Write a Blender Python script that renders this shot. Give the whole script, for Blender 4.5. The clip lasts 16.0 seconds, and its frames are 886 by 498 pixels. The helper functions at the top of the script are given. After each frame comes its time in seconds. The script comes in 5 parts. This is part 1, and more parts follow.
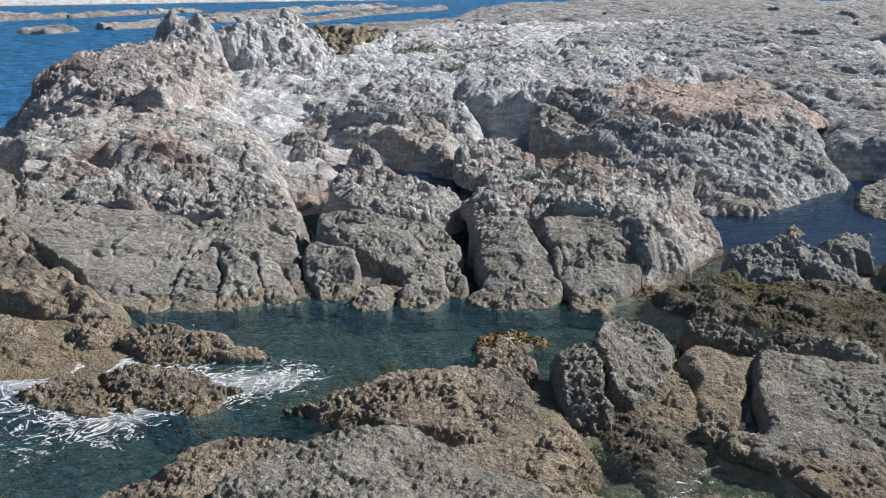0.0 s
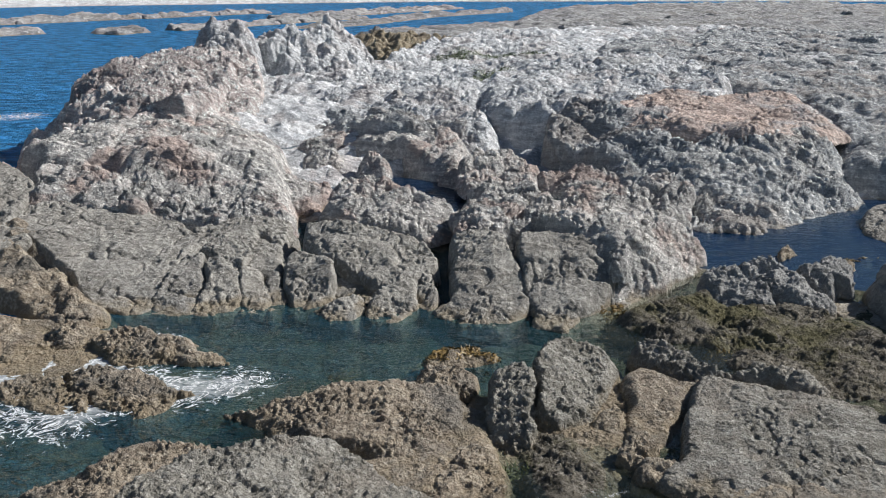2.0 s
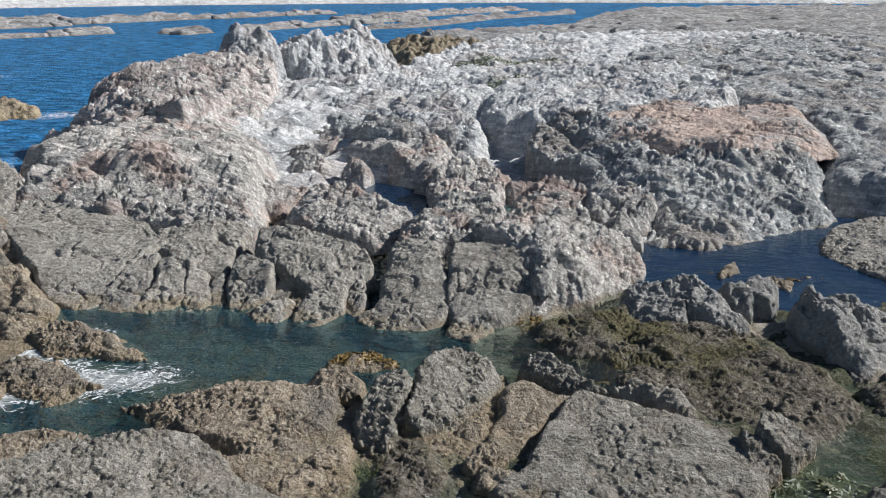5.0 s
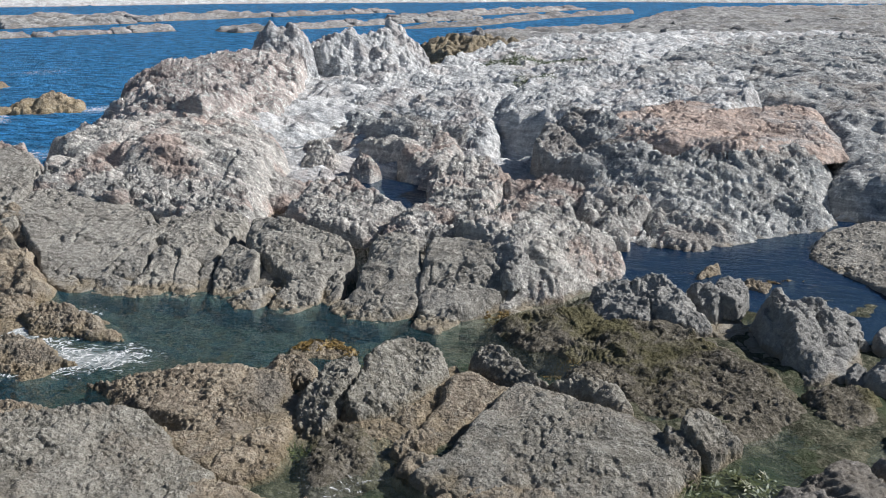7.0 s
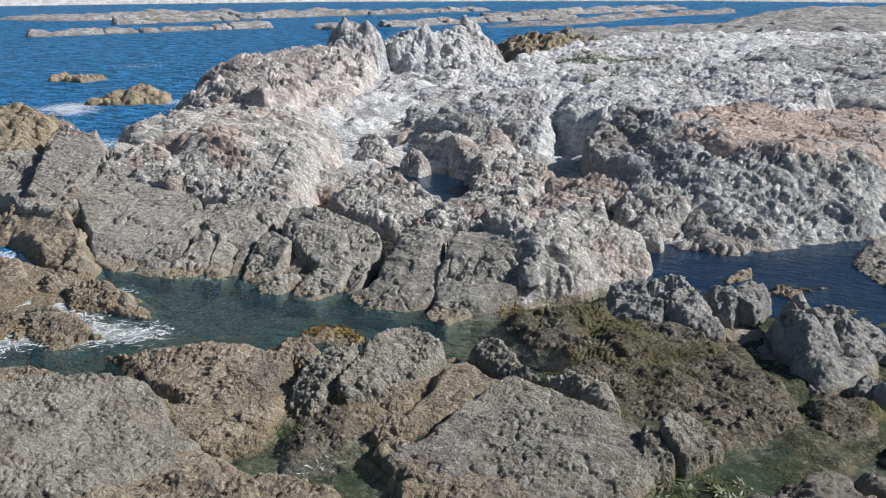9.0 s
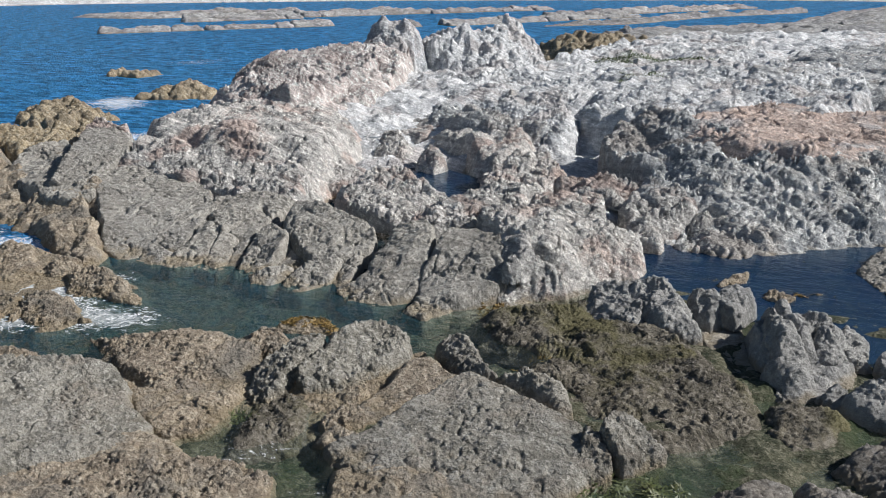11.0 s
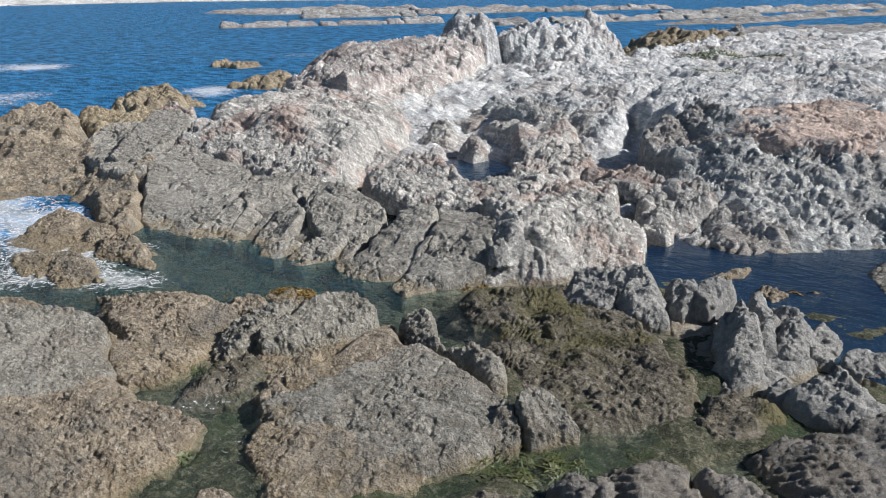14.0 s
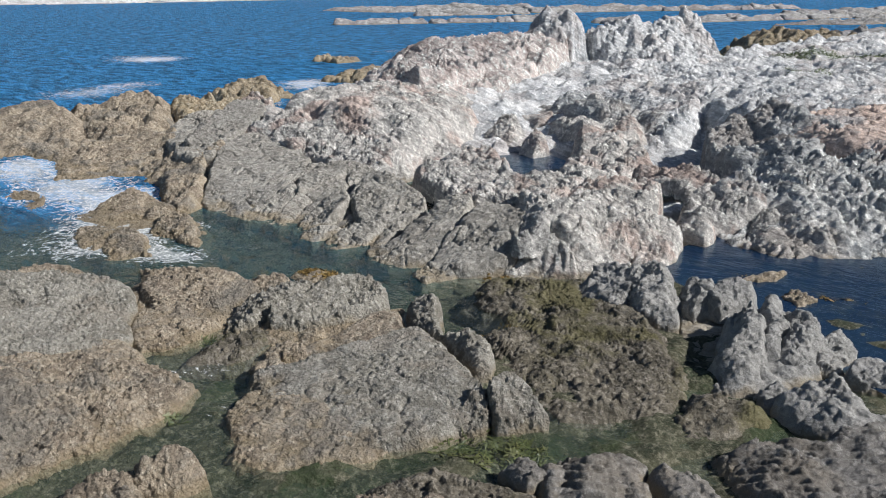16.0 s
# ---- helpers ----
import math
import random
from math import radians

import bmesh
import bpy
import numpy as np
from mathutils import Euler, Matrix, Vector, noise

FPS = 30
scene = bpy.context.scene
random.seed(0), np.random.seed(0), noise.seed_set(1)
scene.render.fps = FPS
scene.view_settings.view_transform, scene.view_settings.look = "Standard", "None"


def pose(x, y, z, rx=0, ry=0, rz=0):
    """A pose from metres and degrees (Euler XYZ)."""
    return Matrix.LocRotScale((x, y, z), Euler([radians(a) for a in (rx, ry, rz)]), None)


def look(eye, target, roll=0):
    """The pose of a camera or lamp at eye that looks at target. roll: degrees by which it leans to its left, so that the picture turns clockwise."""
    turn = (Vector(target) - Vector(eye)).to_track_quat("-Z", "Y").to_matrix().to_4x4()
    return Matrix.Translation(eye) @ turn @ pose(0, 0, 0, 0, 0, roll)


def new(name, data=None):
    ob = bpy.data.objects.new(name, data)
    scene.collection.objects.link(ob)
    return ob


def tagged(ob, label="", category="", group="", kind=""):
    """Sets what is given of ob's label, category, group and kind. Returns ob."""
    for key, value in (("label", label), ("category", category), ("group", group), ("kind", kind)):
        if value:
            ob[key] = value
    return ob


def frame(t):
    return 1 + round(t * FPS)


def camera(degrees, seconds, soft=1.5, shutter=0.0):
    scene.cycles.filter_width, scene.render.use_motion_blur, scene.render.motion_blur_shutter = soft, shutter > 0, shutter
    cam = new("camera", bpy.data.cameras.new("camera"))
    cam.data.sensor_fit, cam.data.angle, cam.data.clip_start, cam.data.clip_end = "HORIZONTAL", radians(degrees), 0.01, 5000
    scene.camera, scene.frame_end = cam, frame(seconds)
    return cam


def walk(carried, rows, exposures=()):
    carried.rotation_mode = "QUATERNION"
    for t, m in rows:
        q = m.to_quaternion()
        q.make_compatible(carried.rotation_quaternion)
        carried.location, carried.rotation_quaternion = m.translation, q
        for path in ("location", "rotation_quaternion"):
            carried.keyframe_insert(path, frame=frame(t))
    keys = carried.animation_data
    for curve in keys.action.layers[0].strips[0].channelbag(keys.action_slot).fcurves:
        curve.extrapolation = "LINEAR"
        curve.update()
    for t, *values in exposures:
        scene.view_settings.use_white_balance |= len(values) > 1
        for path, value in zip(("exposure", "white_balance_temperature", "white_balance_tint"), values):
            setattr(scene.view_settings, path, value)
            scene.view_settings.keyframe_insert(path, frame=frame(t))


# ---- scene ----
cam = camera(55.0, 16.0, soft=0.9)
METRES, EYE, TILT, LEAN, TURN = 24.0, 9.5, -18.0, 0.52, 0.0
ROWS = [
    (0.0, 0.0, 0.0, 0.0, 0.0, 0.0, -0.0),
    (0.5, 0.0322, -0.0064, 0.0049, 1.17, -0.01, -0.39),
    (1.0, 0.0645, -0.011, 0.0092, 2.36, -0.02, -0.79),
    (1.5, 0.0969, -0.0141, 0.0139, 3.55, -0.04, -1.18),
    (2.0, 0.1297, -0.0162, 0.0192, 4.71, -0.07, -1.57),
    (2.5, 0.1634, -0.018, 0.0246, 5.89, -0.1, -1.94),
    (3.0, 0.1972, -0.0205, 0.0295, 7.05, -0.14, -2.33),
    (3.5, 0.2307, -0.0232, 0.0338, 8.2, -0.2, -2.7),
    (4.0, 0.2642, -0.0262, 0.0369, 9.13, -0.25, -3.0),
    (4.5, 0.2973, -0.0292, 0.0399, 9.4, -0.29, -3.12),
    (5.0, 0.33, -0.0316, 0.0411, 9.66, -0.33, -3.21),
    (7.5, 0.4841, -0.0343, 0.0431, 15.51, -0.84, -5.04),
    (8.0, 0.5108, -0.0309, 0.0429, 17.3, -1.03, -5.58),
    (8.5, 0.5374, -0.0249, 0.0441, 18.94, -1.22, -6.07),
    (9.0, 0.563, -0.0162, 0.0456, 20.36, -1.38, -6.48),
    (11.5, 0.699, 0.0347, 0.0564, 26.14, -2.17, -8.09),
    (12.0, 0.7285, 0.0442, 0.0572, 27.37, -2.35, -8.43),
    (12.5, 0.7586, 0.0534, 0.0579, 28.51, -2.53, -8.72),
    (13.0, 0.7866, 0.0627, 0.0584, 29.68, -2.72, -9.03),
    (13.5, 0.8161, 0.0742, 0.0584, 30.97, -2.93, -9.38),
    (14.0, 0.8448, 0.0875, 0.058, 33.23, -3.31, -9.96),
    (14.5, 0.8734, 0.1015, 0.0598, 35.62, -3.77, -10.55),
    (15.0, 0.9015, 0.1168, 0.0628, 37.42, -4.1, -10.99),
    (15.5, 0.9289, 0.1337, 0.0659, 39.27, -4.47, -11.44),
    (16.0, 0.9558, 0.152, 0.0683, 41.24, -4.87, -11.9),
]
walk(cam, [(t, pose(0, 0, EYE, TILT, LEAN, TURN) @ pose(METRES * x, METRES * y, METRES * z, 90 + pitch, roll, yaw)) for t, x, y, z, yaw, pitch, roll in ROWS])

# ---------------------------------------------------------------- sky and sun
SUN_ROT, SUN_EL = 65.0, 37.0
world = bpy.data.worlds.new("sky")
scene.world = world
world.use_nodes = True
wn = world.node_tree.nodes
sky = wn.new("ShaderNodeTexSky")
sky.sky_type, sky.sun_disc = "NISHITA", False
sky.sun_elevation, sky.sun_rotation = radians(SUN_EL), radians(SUN_ROT)
sky.air_density, sky.dust_density, sky.ozone_density = 1.0, 0.3, 2.2
wn["Background"].inputs["Strength"].default_value = 0.05
world.node_tree.links.new(sky.outputs["Color"], wn["Background"].inputs["Color"])
sun_data = bpy.data.lights.new("sun", "SUN")
sun_data.energy, sun_data.angle, sun_data.color = 5.0, radians(0.53), (1.0, 0.975, 0.95)
sun = new("sun", sun_data)
sd = Vector((math.sin(radians(SUN_ROT)) * math.cos(radians(SUN_EL)), math.cos(radians(SUN_ROT)) * math.cos(radians(SUN_EL)), math.sin(radians(SUN_EL))))
sun.matrix_world = look(sd * 100, (0, 0, 0))
scene.view_settings.exposure = 0.17


# ---------------------------------------------------------------- materials
class Nodes:
    def __init__(self, name):
        self.mat = bpy.data.materials.new(name)
        self.mat.use_nodes = True
        self.tree = self.mat.node_tree
        self.tree.nodes.clear()
        self.pos = self.add("ShaderNodeNewGeometry").outputs["Position"]

    def add(self, kind, **sets):
        node = self.tree.nodes.new(kind)
        for key, value in sets.items():
            setattr(node, key, value)
        return node

    def put(self, socket, value):
        if hasattr(value, "is_output"):
            self.tree.links.new(value, socket)
        elif isinstance(value, (tuple, list)) and len(value) == 3 and socket.type == "RGBA":
            socket.default_value = (*value, 1)
        else:
            socket.default_value = value

    def noise(self, scale, detail=4.0, rough=0.55, distort=0.0, vector=None):
        n = self.add("ShaderNodeTexNoise")
        self.put(n.inputs["Vector"], vector or self.pos)
        for key, value in (("Scale", scale), ("Detail", detail), ("Roughness", rough), ("Distortion", distort)):
            n.inputs[key].default_value = value
        return n.outputs["Fac"]

    def stretched(self, sx, sy, sz, turn=0.0):
        m = self.add("ShaderNodeMapping")
        self.put(m.inputs["Vector"], self.pos)
        m.inputs["Rotation"].default_value = (0, 0, radians(turn))
        m.inputs["Scale"].default_value = (sx, sy, sz)
        return m.outputs["Vector"]

    def voronoi(self, scale, feature="F1", vector=None):
        n = self.add("ShaderNodeTexVoronoi", feature=feature)
        self.put(n.inputs["Vector"], vector or self.pos)
        n.inputs["Scale"].default_value = scale
        return n.outputs["Distance"]

    def span(self, value, lo, hi, a=0.0, b=1.0):
        n = self.add("ShaderNodeMapRange", interpolation_type="SMOOTHSTEP")
        self.put(n.inputs["Value"], value)
        for key, v in (("From Min", lo), ("From Max", hi), ("To Min", a), ("To Max", b)):
            self.put(n.inputs[key], v)
        return n.outputs["Result"]

    def mix(self, fac, a, b, blend="MIX"):
        n = self.add("ShaderNodeMix", data_type="RGBA", blend_type=blend)
        self.put(n.inputs["Factor"], fac)
        self.put(n.inputs[6], a)
        self.put(n.inputs[7], b)
        return n.outputs[2]

    def math(self, op, a, b=0.0):
        n = self.add("ShaderNodeMath", operation=op)
        self.put(n.inputs[0], a)
        self.put(n.inputs[1], b)
        return n.outputs[0]

    def height(self):
        n = self.add("ShaderNodeSeparateXYZ")
        self.put(n.inputs[0], self.pos)
        return n.outputs[2]

    def bump(self, height, strength, distance, normal=None):
        n = self.add("ShaderNodeBump")
        self.put(n.inputs["Height"], height)
        self.put(n.inputs["Strength"], strength)
        n.inputs["Distance"].default_value = distance
        if normal:
            self.put(n.inputs["Normal"], normal)
        return n.outputs["Normal"]

    def surface(self, shader):
        out = self.add("ShaderNodeOutputMaterial")
        self.tree.links.new(shader, out.inputs["Surface"])
        return self.mat


def rock_material(name, dark, mid, light, stain, stain_amount, tide=True, pits=0.5, size=1.0, relief=1.0, weed=(0.36, 0.275, 0.155)):
    """Weathered rock: patches, stains, grain, pits or bedding, an ochre band of weed at the tide line."""
    k = Nodes(name)
    patch = k.noise(0.9 / size, 7, 0.66, 0.3)
    fine = k.noise(6.0 / size, 8, 0.72)
    grain = k.noise(34.0 / size ** 0.5, 4, 0.75)
    colour = k.mix(k.span(patch, 0.40, 0.60), dark, mid)
    colour = k.mix(k.span(fine, 0.46, 0.66), colour, light)
    blotch = k.math("MULTIPLY", k.span(k.noise(0.33 / size ** 0.4, 6, 0.68, 0.6), 0.49, 0.62), stain_amount)
    colour = k.mix(blotch, colour, stain)
    colour = k.mix(k.span(grain, 0.32, 0.68), k.mix(1.0, colour, (0.82, 0.82, 0.82), "MULTIPLY"), k.mix(1.0, colour, (1.2, 1.2, 1.2), "MULTIPLY"))
    if size > 1.5:
        dot = k.add("ShaderNodeVectorMath", operation="DOT_PRODUCT")
        k.put(dot.inputs[0], k.pos)
        dot.inputs[1].default_value = (0.25, 0.5, 1.0)
        apart = k.add("ShaderNodeSeparateXYZ")
        k.put(apart.inputs[0], k.pos)
        beds = k.add("ShaderNodeCombineXYZ")
        k.put(beds.inputs[0], k.math("MULTIPLY", apart.outputs[0], 0.35))
        k.put(beds.inputs[1], k.math("MULTIPLY", apart.outputs[1], 0.35))
        k.put(beds.inputs[2], k.math("MULTIPLY", dot.outputs["Value"], 3.4))
        bedding = k.noise(1.5, 7, 0.7, 0.5, beds.outputs[0])
        colour = k.mix(k.span(bedding, 0.40, 0.50, 0.4, 0.0), colour, (0.55, 0.55, 0.57), "MULTIPLY")
        colour = k.mix(k.span(bedding, 0.50, 0.60, 0.0, 0.6), colour, (1.35, 1.35, 1.35), "MULTIPLY")
        mid_scale = k.noise(8.0, 6, 0.7, 0.4)
        colour = k.mix(k.span(mid_scale, 0.36, 0.64), k.mix(1.0, colour, (0.86, 0.86, 0.87), "MULTIPLY"), k.mix(1.0, colour, (1.2, 1.2, 1.2), "MULTIPLY"))
    rand = k.add("ShaderNodeObjectInfo").outputs["Random"]
    colour = k.mix(1.0, colour, k.mix(rand, (0.88, 0.87, 0.86), (1.08, 1.06, 1.03)), "MULTIPLY")
    colour = k.mix(1.0, colour, (0.985, 1.0, 1.015) if size > 1.5 else (0.965, 1.0, 1.03), "MULTIPLY")
    colour.node.clamp_result = True
    rough = 0.9
    if tide:
        level = k.math("ADD", k.height(), k.math("MULTIPLY", k.math("SUBTRACT", k.noise(1.3, 5), 0.5), 0.9))
        colour = k.mix(k.span(level, 0.0, 0.3, 0.6, 0.0), colour, k.mix(fine, weed, (0.24, 0.195, 0.125)))
        wet = k.span(level, -0.3, -0.08, 0.9, 0.0)
        colour = k.mix(wet, colour, (0.10, 0.10, 0.06))
        rough = k.span(level, -0.1, 0.15, 0.35, 0.9)
    jitter = k.add("ShaderNodeTexNoise")
    k.put(jitter.inputs["Vector"], k.pos)
    jitter.inputs["Scale"].default_value, jitter.inputs["Detail"].default_value = 8.0 / size, 4.0
    bent = k.add("ShaderNodeVectorMath", operation="MULTIPLY_ADD")
    k.put(bent.inputs[0], jitter.outputs["Color"])
    bent.inputs[1].default_value = (0.2 * size,) * 3
    k.put(bent.inputs[2], k.pos)
    cups = k.math("ADD", k.voronoi(8.0 / size, vector=bent.outputs[0]), k.math("MULTIPLY", k.voronoi(19.0 / size, vector=bent.outputs[0]), 0.5))
    n0 = k.bump(bedding, 0.75 * relief, 0.2) if size > 1.5 else None
    n0 = k.bump(mid_scale, 0.6 * relief, 0.13, n0) if size > 1.5 else None
    n1 = k.bump(fine, 0.7 * relief, 0.2 * size ** 0.5, n0)
    n2 = k.bump(cups, min(1.0, pits + 0.1), 0.08 * size, n1)
    n3 = k.bump(grain, 0.6 * relief, 0.04, n2)
    s = k.add("ShaderNodeBsdfPrincipled")
    k.put(s.inputs["Base Color"], colour)
    k.put(s.inputs["Roughness"], rough)
    s.inputs["Specular IOR Level"].default_value = 0.25
    k.put(s.inputs["Normal"], n3)
    return k.surface(s.outputs[0])


BROWN = rock_material("barnacled_brown_rock", (0.276, 0.222, 0.167), (0.440, 0.359, 0.267), (0.592, 0.506, 0.399), (0.22, 0.21, 0.19), 0.6, pits=0.9)
GREY = rock_material("barnacled_grey_rock", (0.248, 0.229, 0.192), (0.367, 0.340, 0.292), (0.536, 0.500, 0.441), (0.29, 0.24, 0.19), 0.5, pits=0.8)
# darkened copy of GREY: shade and wetness on the layered rocks put into the colour
LAYER_SHADED = rock_material("shaded_grey_layered_rock", (0.173, 0.159, 0.140), (0.252, 0.233, 0.214), (0.388, 0.364, 0.337), (0.25, 0.21, 0.165), 0.5, pits=0.35)
BANK = rock_material("grey_bank_rock", (0.262, 0.243, 0.213), (0.376, 0.350, 0.309), (0.566, 0.527, 0.473), (0.29, 0.26, 0.225), 0.45, pits=0.4)
PALE = rock_material("pale_rock", (0.373, 0.363, 0.346), (0.592, 0.560, 0.527), (0.809, 0.790, 0.742), (0.50, 0.38, 0.33), 0.75, pits=0.35, size=1.6)
KNOB = rock_material("pale_knobbly_rock", (0.260, 0.252, 0.237), (0.377, 0.362, 0.341), (0.521, 0.498, 0.470), (0.34, 0.325, 0.305), 0.4, pits=0.42)
WHITE = rock_material("white_limed_rock", (0.445, 0.459, 0.473), (0.716, 0.716, 0.712), (0.857, 0.857, 0.857), (0.42, 0.36, 0.335), 0.5, tide=True, pits=0.1, size=2.2, relief=1.0)
PINK = rock_material("pinkish_limed_rock", (0.420, 0.370, 0.351), (0.645, 0.569, 0.537), (0.840, 0.870, 0.836), (0.33, 0.25, 0.225), 0.55, tide=True, pits=0.1, size=2.2, relief=1.0)
BLUE = rock_material("blue_grey_rock", (0.298, 0.314, 0.325), (0.482, 0.483, 0.476), (0.748, 0.748, 0.722), (0.37, 0.32, 0.28), 0.6, tide=True, pits=0.2, size=2.2, relief=0.9)
RED = rock_material("reddish_rock", (0.477, 0.382, 0.334), (0.627, 0.491, 0.416), (0.778, 0.665, 0.597), (0.52, 0.50, 0.49), 0.85, tide=False, pits=0.15, size=2.5, relief=0.8)
ORANGE = rock_material("ochre_weedy_rock", (0.269, 0.209, 0.131), (0.424, 0.337, 0.223), (0.564, 0.498, 0.391), (0.22, 0.18, 0.14), 0.5, pits=0.6)
FAR = rock_material("far_reef_rock", (0.230, 0.230, 0.230), (0.355, 0.351, 0.339), (0.540, 0.529, 0.517), (0.25, 0.23, 0.20), 0.6, pits=0.1, size=6.0)
SHELF = rock_material("wet_shelf_rock", (0.131, 0.114, 0.087), (0.211, 0.185, 0.143), (0.342, 0.304, 0.253), (0.15, 0.135, 0.062), 0.8, tide=False, pits=0.6)
BED = rock_material("algae_bed_rock", (0.042, 0.050, 0.030), (0.105, 0.102, 0.064), (0.25, 0.23, 0.165), (0.045, 0.070, 0.028), 0.7, tide=False, pits=0.6)


def water_material(name, deep, tint, ripple, shoal):
    """Clear water over rock: sky gloss, a tint with depth, wave shading in the open sea's colour, drifting foam."""
    k = Nodes(name)
    depth = k.add("ShaderNodeAttribute", attribute_name="depth").outputs["Fac"]
    foam = k.add("ShaderNodeAttribute", attribute_name="foam").outputs["Fac"]
    small = k.noise(3.2, 3, 0.6, 0.3, k.stretched(1.0, 1.7, 1.0, 20))
    large = k.noise(0.5, 4, 0.65, 0.5, k.stretched(1.0, 2.4, 1.0, 25))
    chop = k.noise(1.3, 5, 0.62, 0.4, k.stretched(1.0, 2.2, 1.0, 30))
    waves = k.bump(large, k.span(depth, 0.15, 0.75, 0.1 * ripple, min(1.0, 2.0 * ripple)), 2.4)
    waves = k.bump(chop, k.span(depth, 0.15, 0.75, 0.15 * ripple, min(1.0, 2.0 * ripple)), 0.8, waves)
    waves = k.bump(small, k.span(depth, 0.15, 0.55, 0.3 * ripple, ripple), 0.10, waves)
    clear = k.add("ShaderNodeBsdfTransparent")
    k.put(clear.inputs["Color"], k.mix(k.span(depth, 0.0, 0.6), (0.92, 0.97, 0.94), tint))
    body = k.add("ShaderNodeBsdfDiffuse")
    # open sea: dark and bright wave streaks painted into the body colour by stretched noise
    k.put(body.inputs["Color"], k.mix(k.span(depth, 0.5, 0.95), k.mix(k.span(depth, 0.12, 0.45), k.mix(k.span(k.noise(1.3, 6, 0.68, 0.8), 0.4, 0.6), (0.035, 0.055, 0.040), (0.15, 0.17, 0.135)), shoal), k.mix(k.span(k.noise(0.42, 7, 0.66, 0.6, k.stretched(1.0, 2.6, 1.0, 28)), 0.36, 0.64), tuple(0.55 * c for c in deep), tuple(1.5 * c for c in deep))))
    k.put(body.inputs["Normal"], waves)
    inner = k.add("ShaderNodeMixShader")
    k.put(inner.inputs[0], k.span(depth, 0.1, 1.0, 0.10, 0.97))
    k.put(inner.inputs[1], clear.outputs[0])
    k.put(inner.inputs[2], body.outputs[0])
    gloss = k.add("ShaderNodeBsdfGlossy")
    k.put(gloss.inputs["Roughness"], k.span(depth, 0.6, 1.0, 0.05, 0.1))
    k.put(gloss.inputs["Normal"], waves)
    fres = k.add("ShaderNodeFresnel")
    fres.inputs["IOR"].default_value = 1.33
    k.put(fres.inputs["Normal"], waves)
    top = k.add("ShaderNodeMixShader")
    k.put(top.inputs[0], k.math("MULTIPLY", fres.outputs[0], k.span(depth, 0.5, 1.0, 1.0, 0.65)))
    k.put(top.inputs[1], inner.outputs[0])
    k.put(top.inputs[2], gloss.outputs[0])
    torn = k.noise(1.4, 6, 0.65, 1.6)
    veil = k.noise(1.1, 6, 0.66, 2.4, k.stretched(1.0, 1.6, 1.0, 15))
    threads = k.span(k.math("ABSOLUTE", k.math("SUBTRACT", torn, 0.5)), 0.0, 0.045, 0.9, 0.0)
    solid = k.span(k.math("ADD", foam, k.math("MULTIPLY", k.math("SUBTRACT", veil, 0.5), 3.2)), 0.85, 1.7)
    mask = k.math("MAXIMUM", k.math("MULTIPLY", threads, k.span(k.math("ADD", foam, k.math("MULTIPLY", k.math("SUBTRACT", veil, 0.5), 1.5)), 0.12, 0.5)), solid)
    mask = k.math("MAXIMUM", mask, k.math("MULTIPLY", k.span(k.math("ADD", foam, k.math("SUBTRACT", veil, 0.5)), 0.15, 0.9), 0.5))
    froth = k.add("ShaderNodeBsdfDiffuse")
    froth.inputs["Color"].default_value = (0.82, 0.84, 0.85, 1)
    k.put(froth.inputs["Normal"], k.bump(veil, 0.6, 0.1))
    both = k.add("ShaderNodeMixShader")
    k.put(both.inputs[0], k.math("MULTIPLY", k.span(mask, 0.15, 0.9), k.span(foam, 0.02, 0.2)))
    k.put(both.inputs[1], top.outputs[0])
    k.put(both.inputs[2], froth.outputs[0])
    return k.surface(both.outputs[0])


SEA = water_material("sea_water", (0.047, 0.28, 0.61), (0.44, 0.70, 0.74), 0.5, (0.034, 0.098, 0.122))
POOL = water_material("pool_water", (0.008, 0.035, 0.10), (0.20, 0.32, 0.40), 0.03, (0.008, 0.03, 0.075))


# ---------------------------------------------------------------- shape tools
GRADS = np.array([(1, 1, 0), (-1, 1, 0), (1, -1, 0), (-1, -1, 0), (1, 0, 1), (-1, 0, 1), (1, 0, -1), (-1, 0, -1),
                  (0, 1, 1), (0, -1, 1), (0, 1, -1), (0, -1, -1), (1, 1, 0), (-1, 1, 0), (0, -1, 1), (0, -1, -1)], np.float32)

GX, GY, GZ = (np.ascontiguousarray(GRADS[:, i]) for i in range(3))


def scramble(x, y, z, seed):
    h = x * np.uint32(374761393) + y * np.uint32(668265263) + z * np.uint32(2147483647 - 58) + np.uint32(seed * 7919 + 13)
    h = (h ^ (h >> np.uint32(13))) * np.uint32(1274126177)
    return h ^ (h >> np.uint32(16))


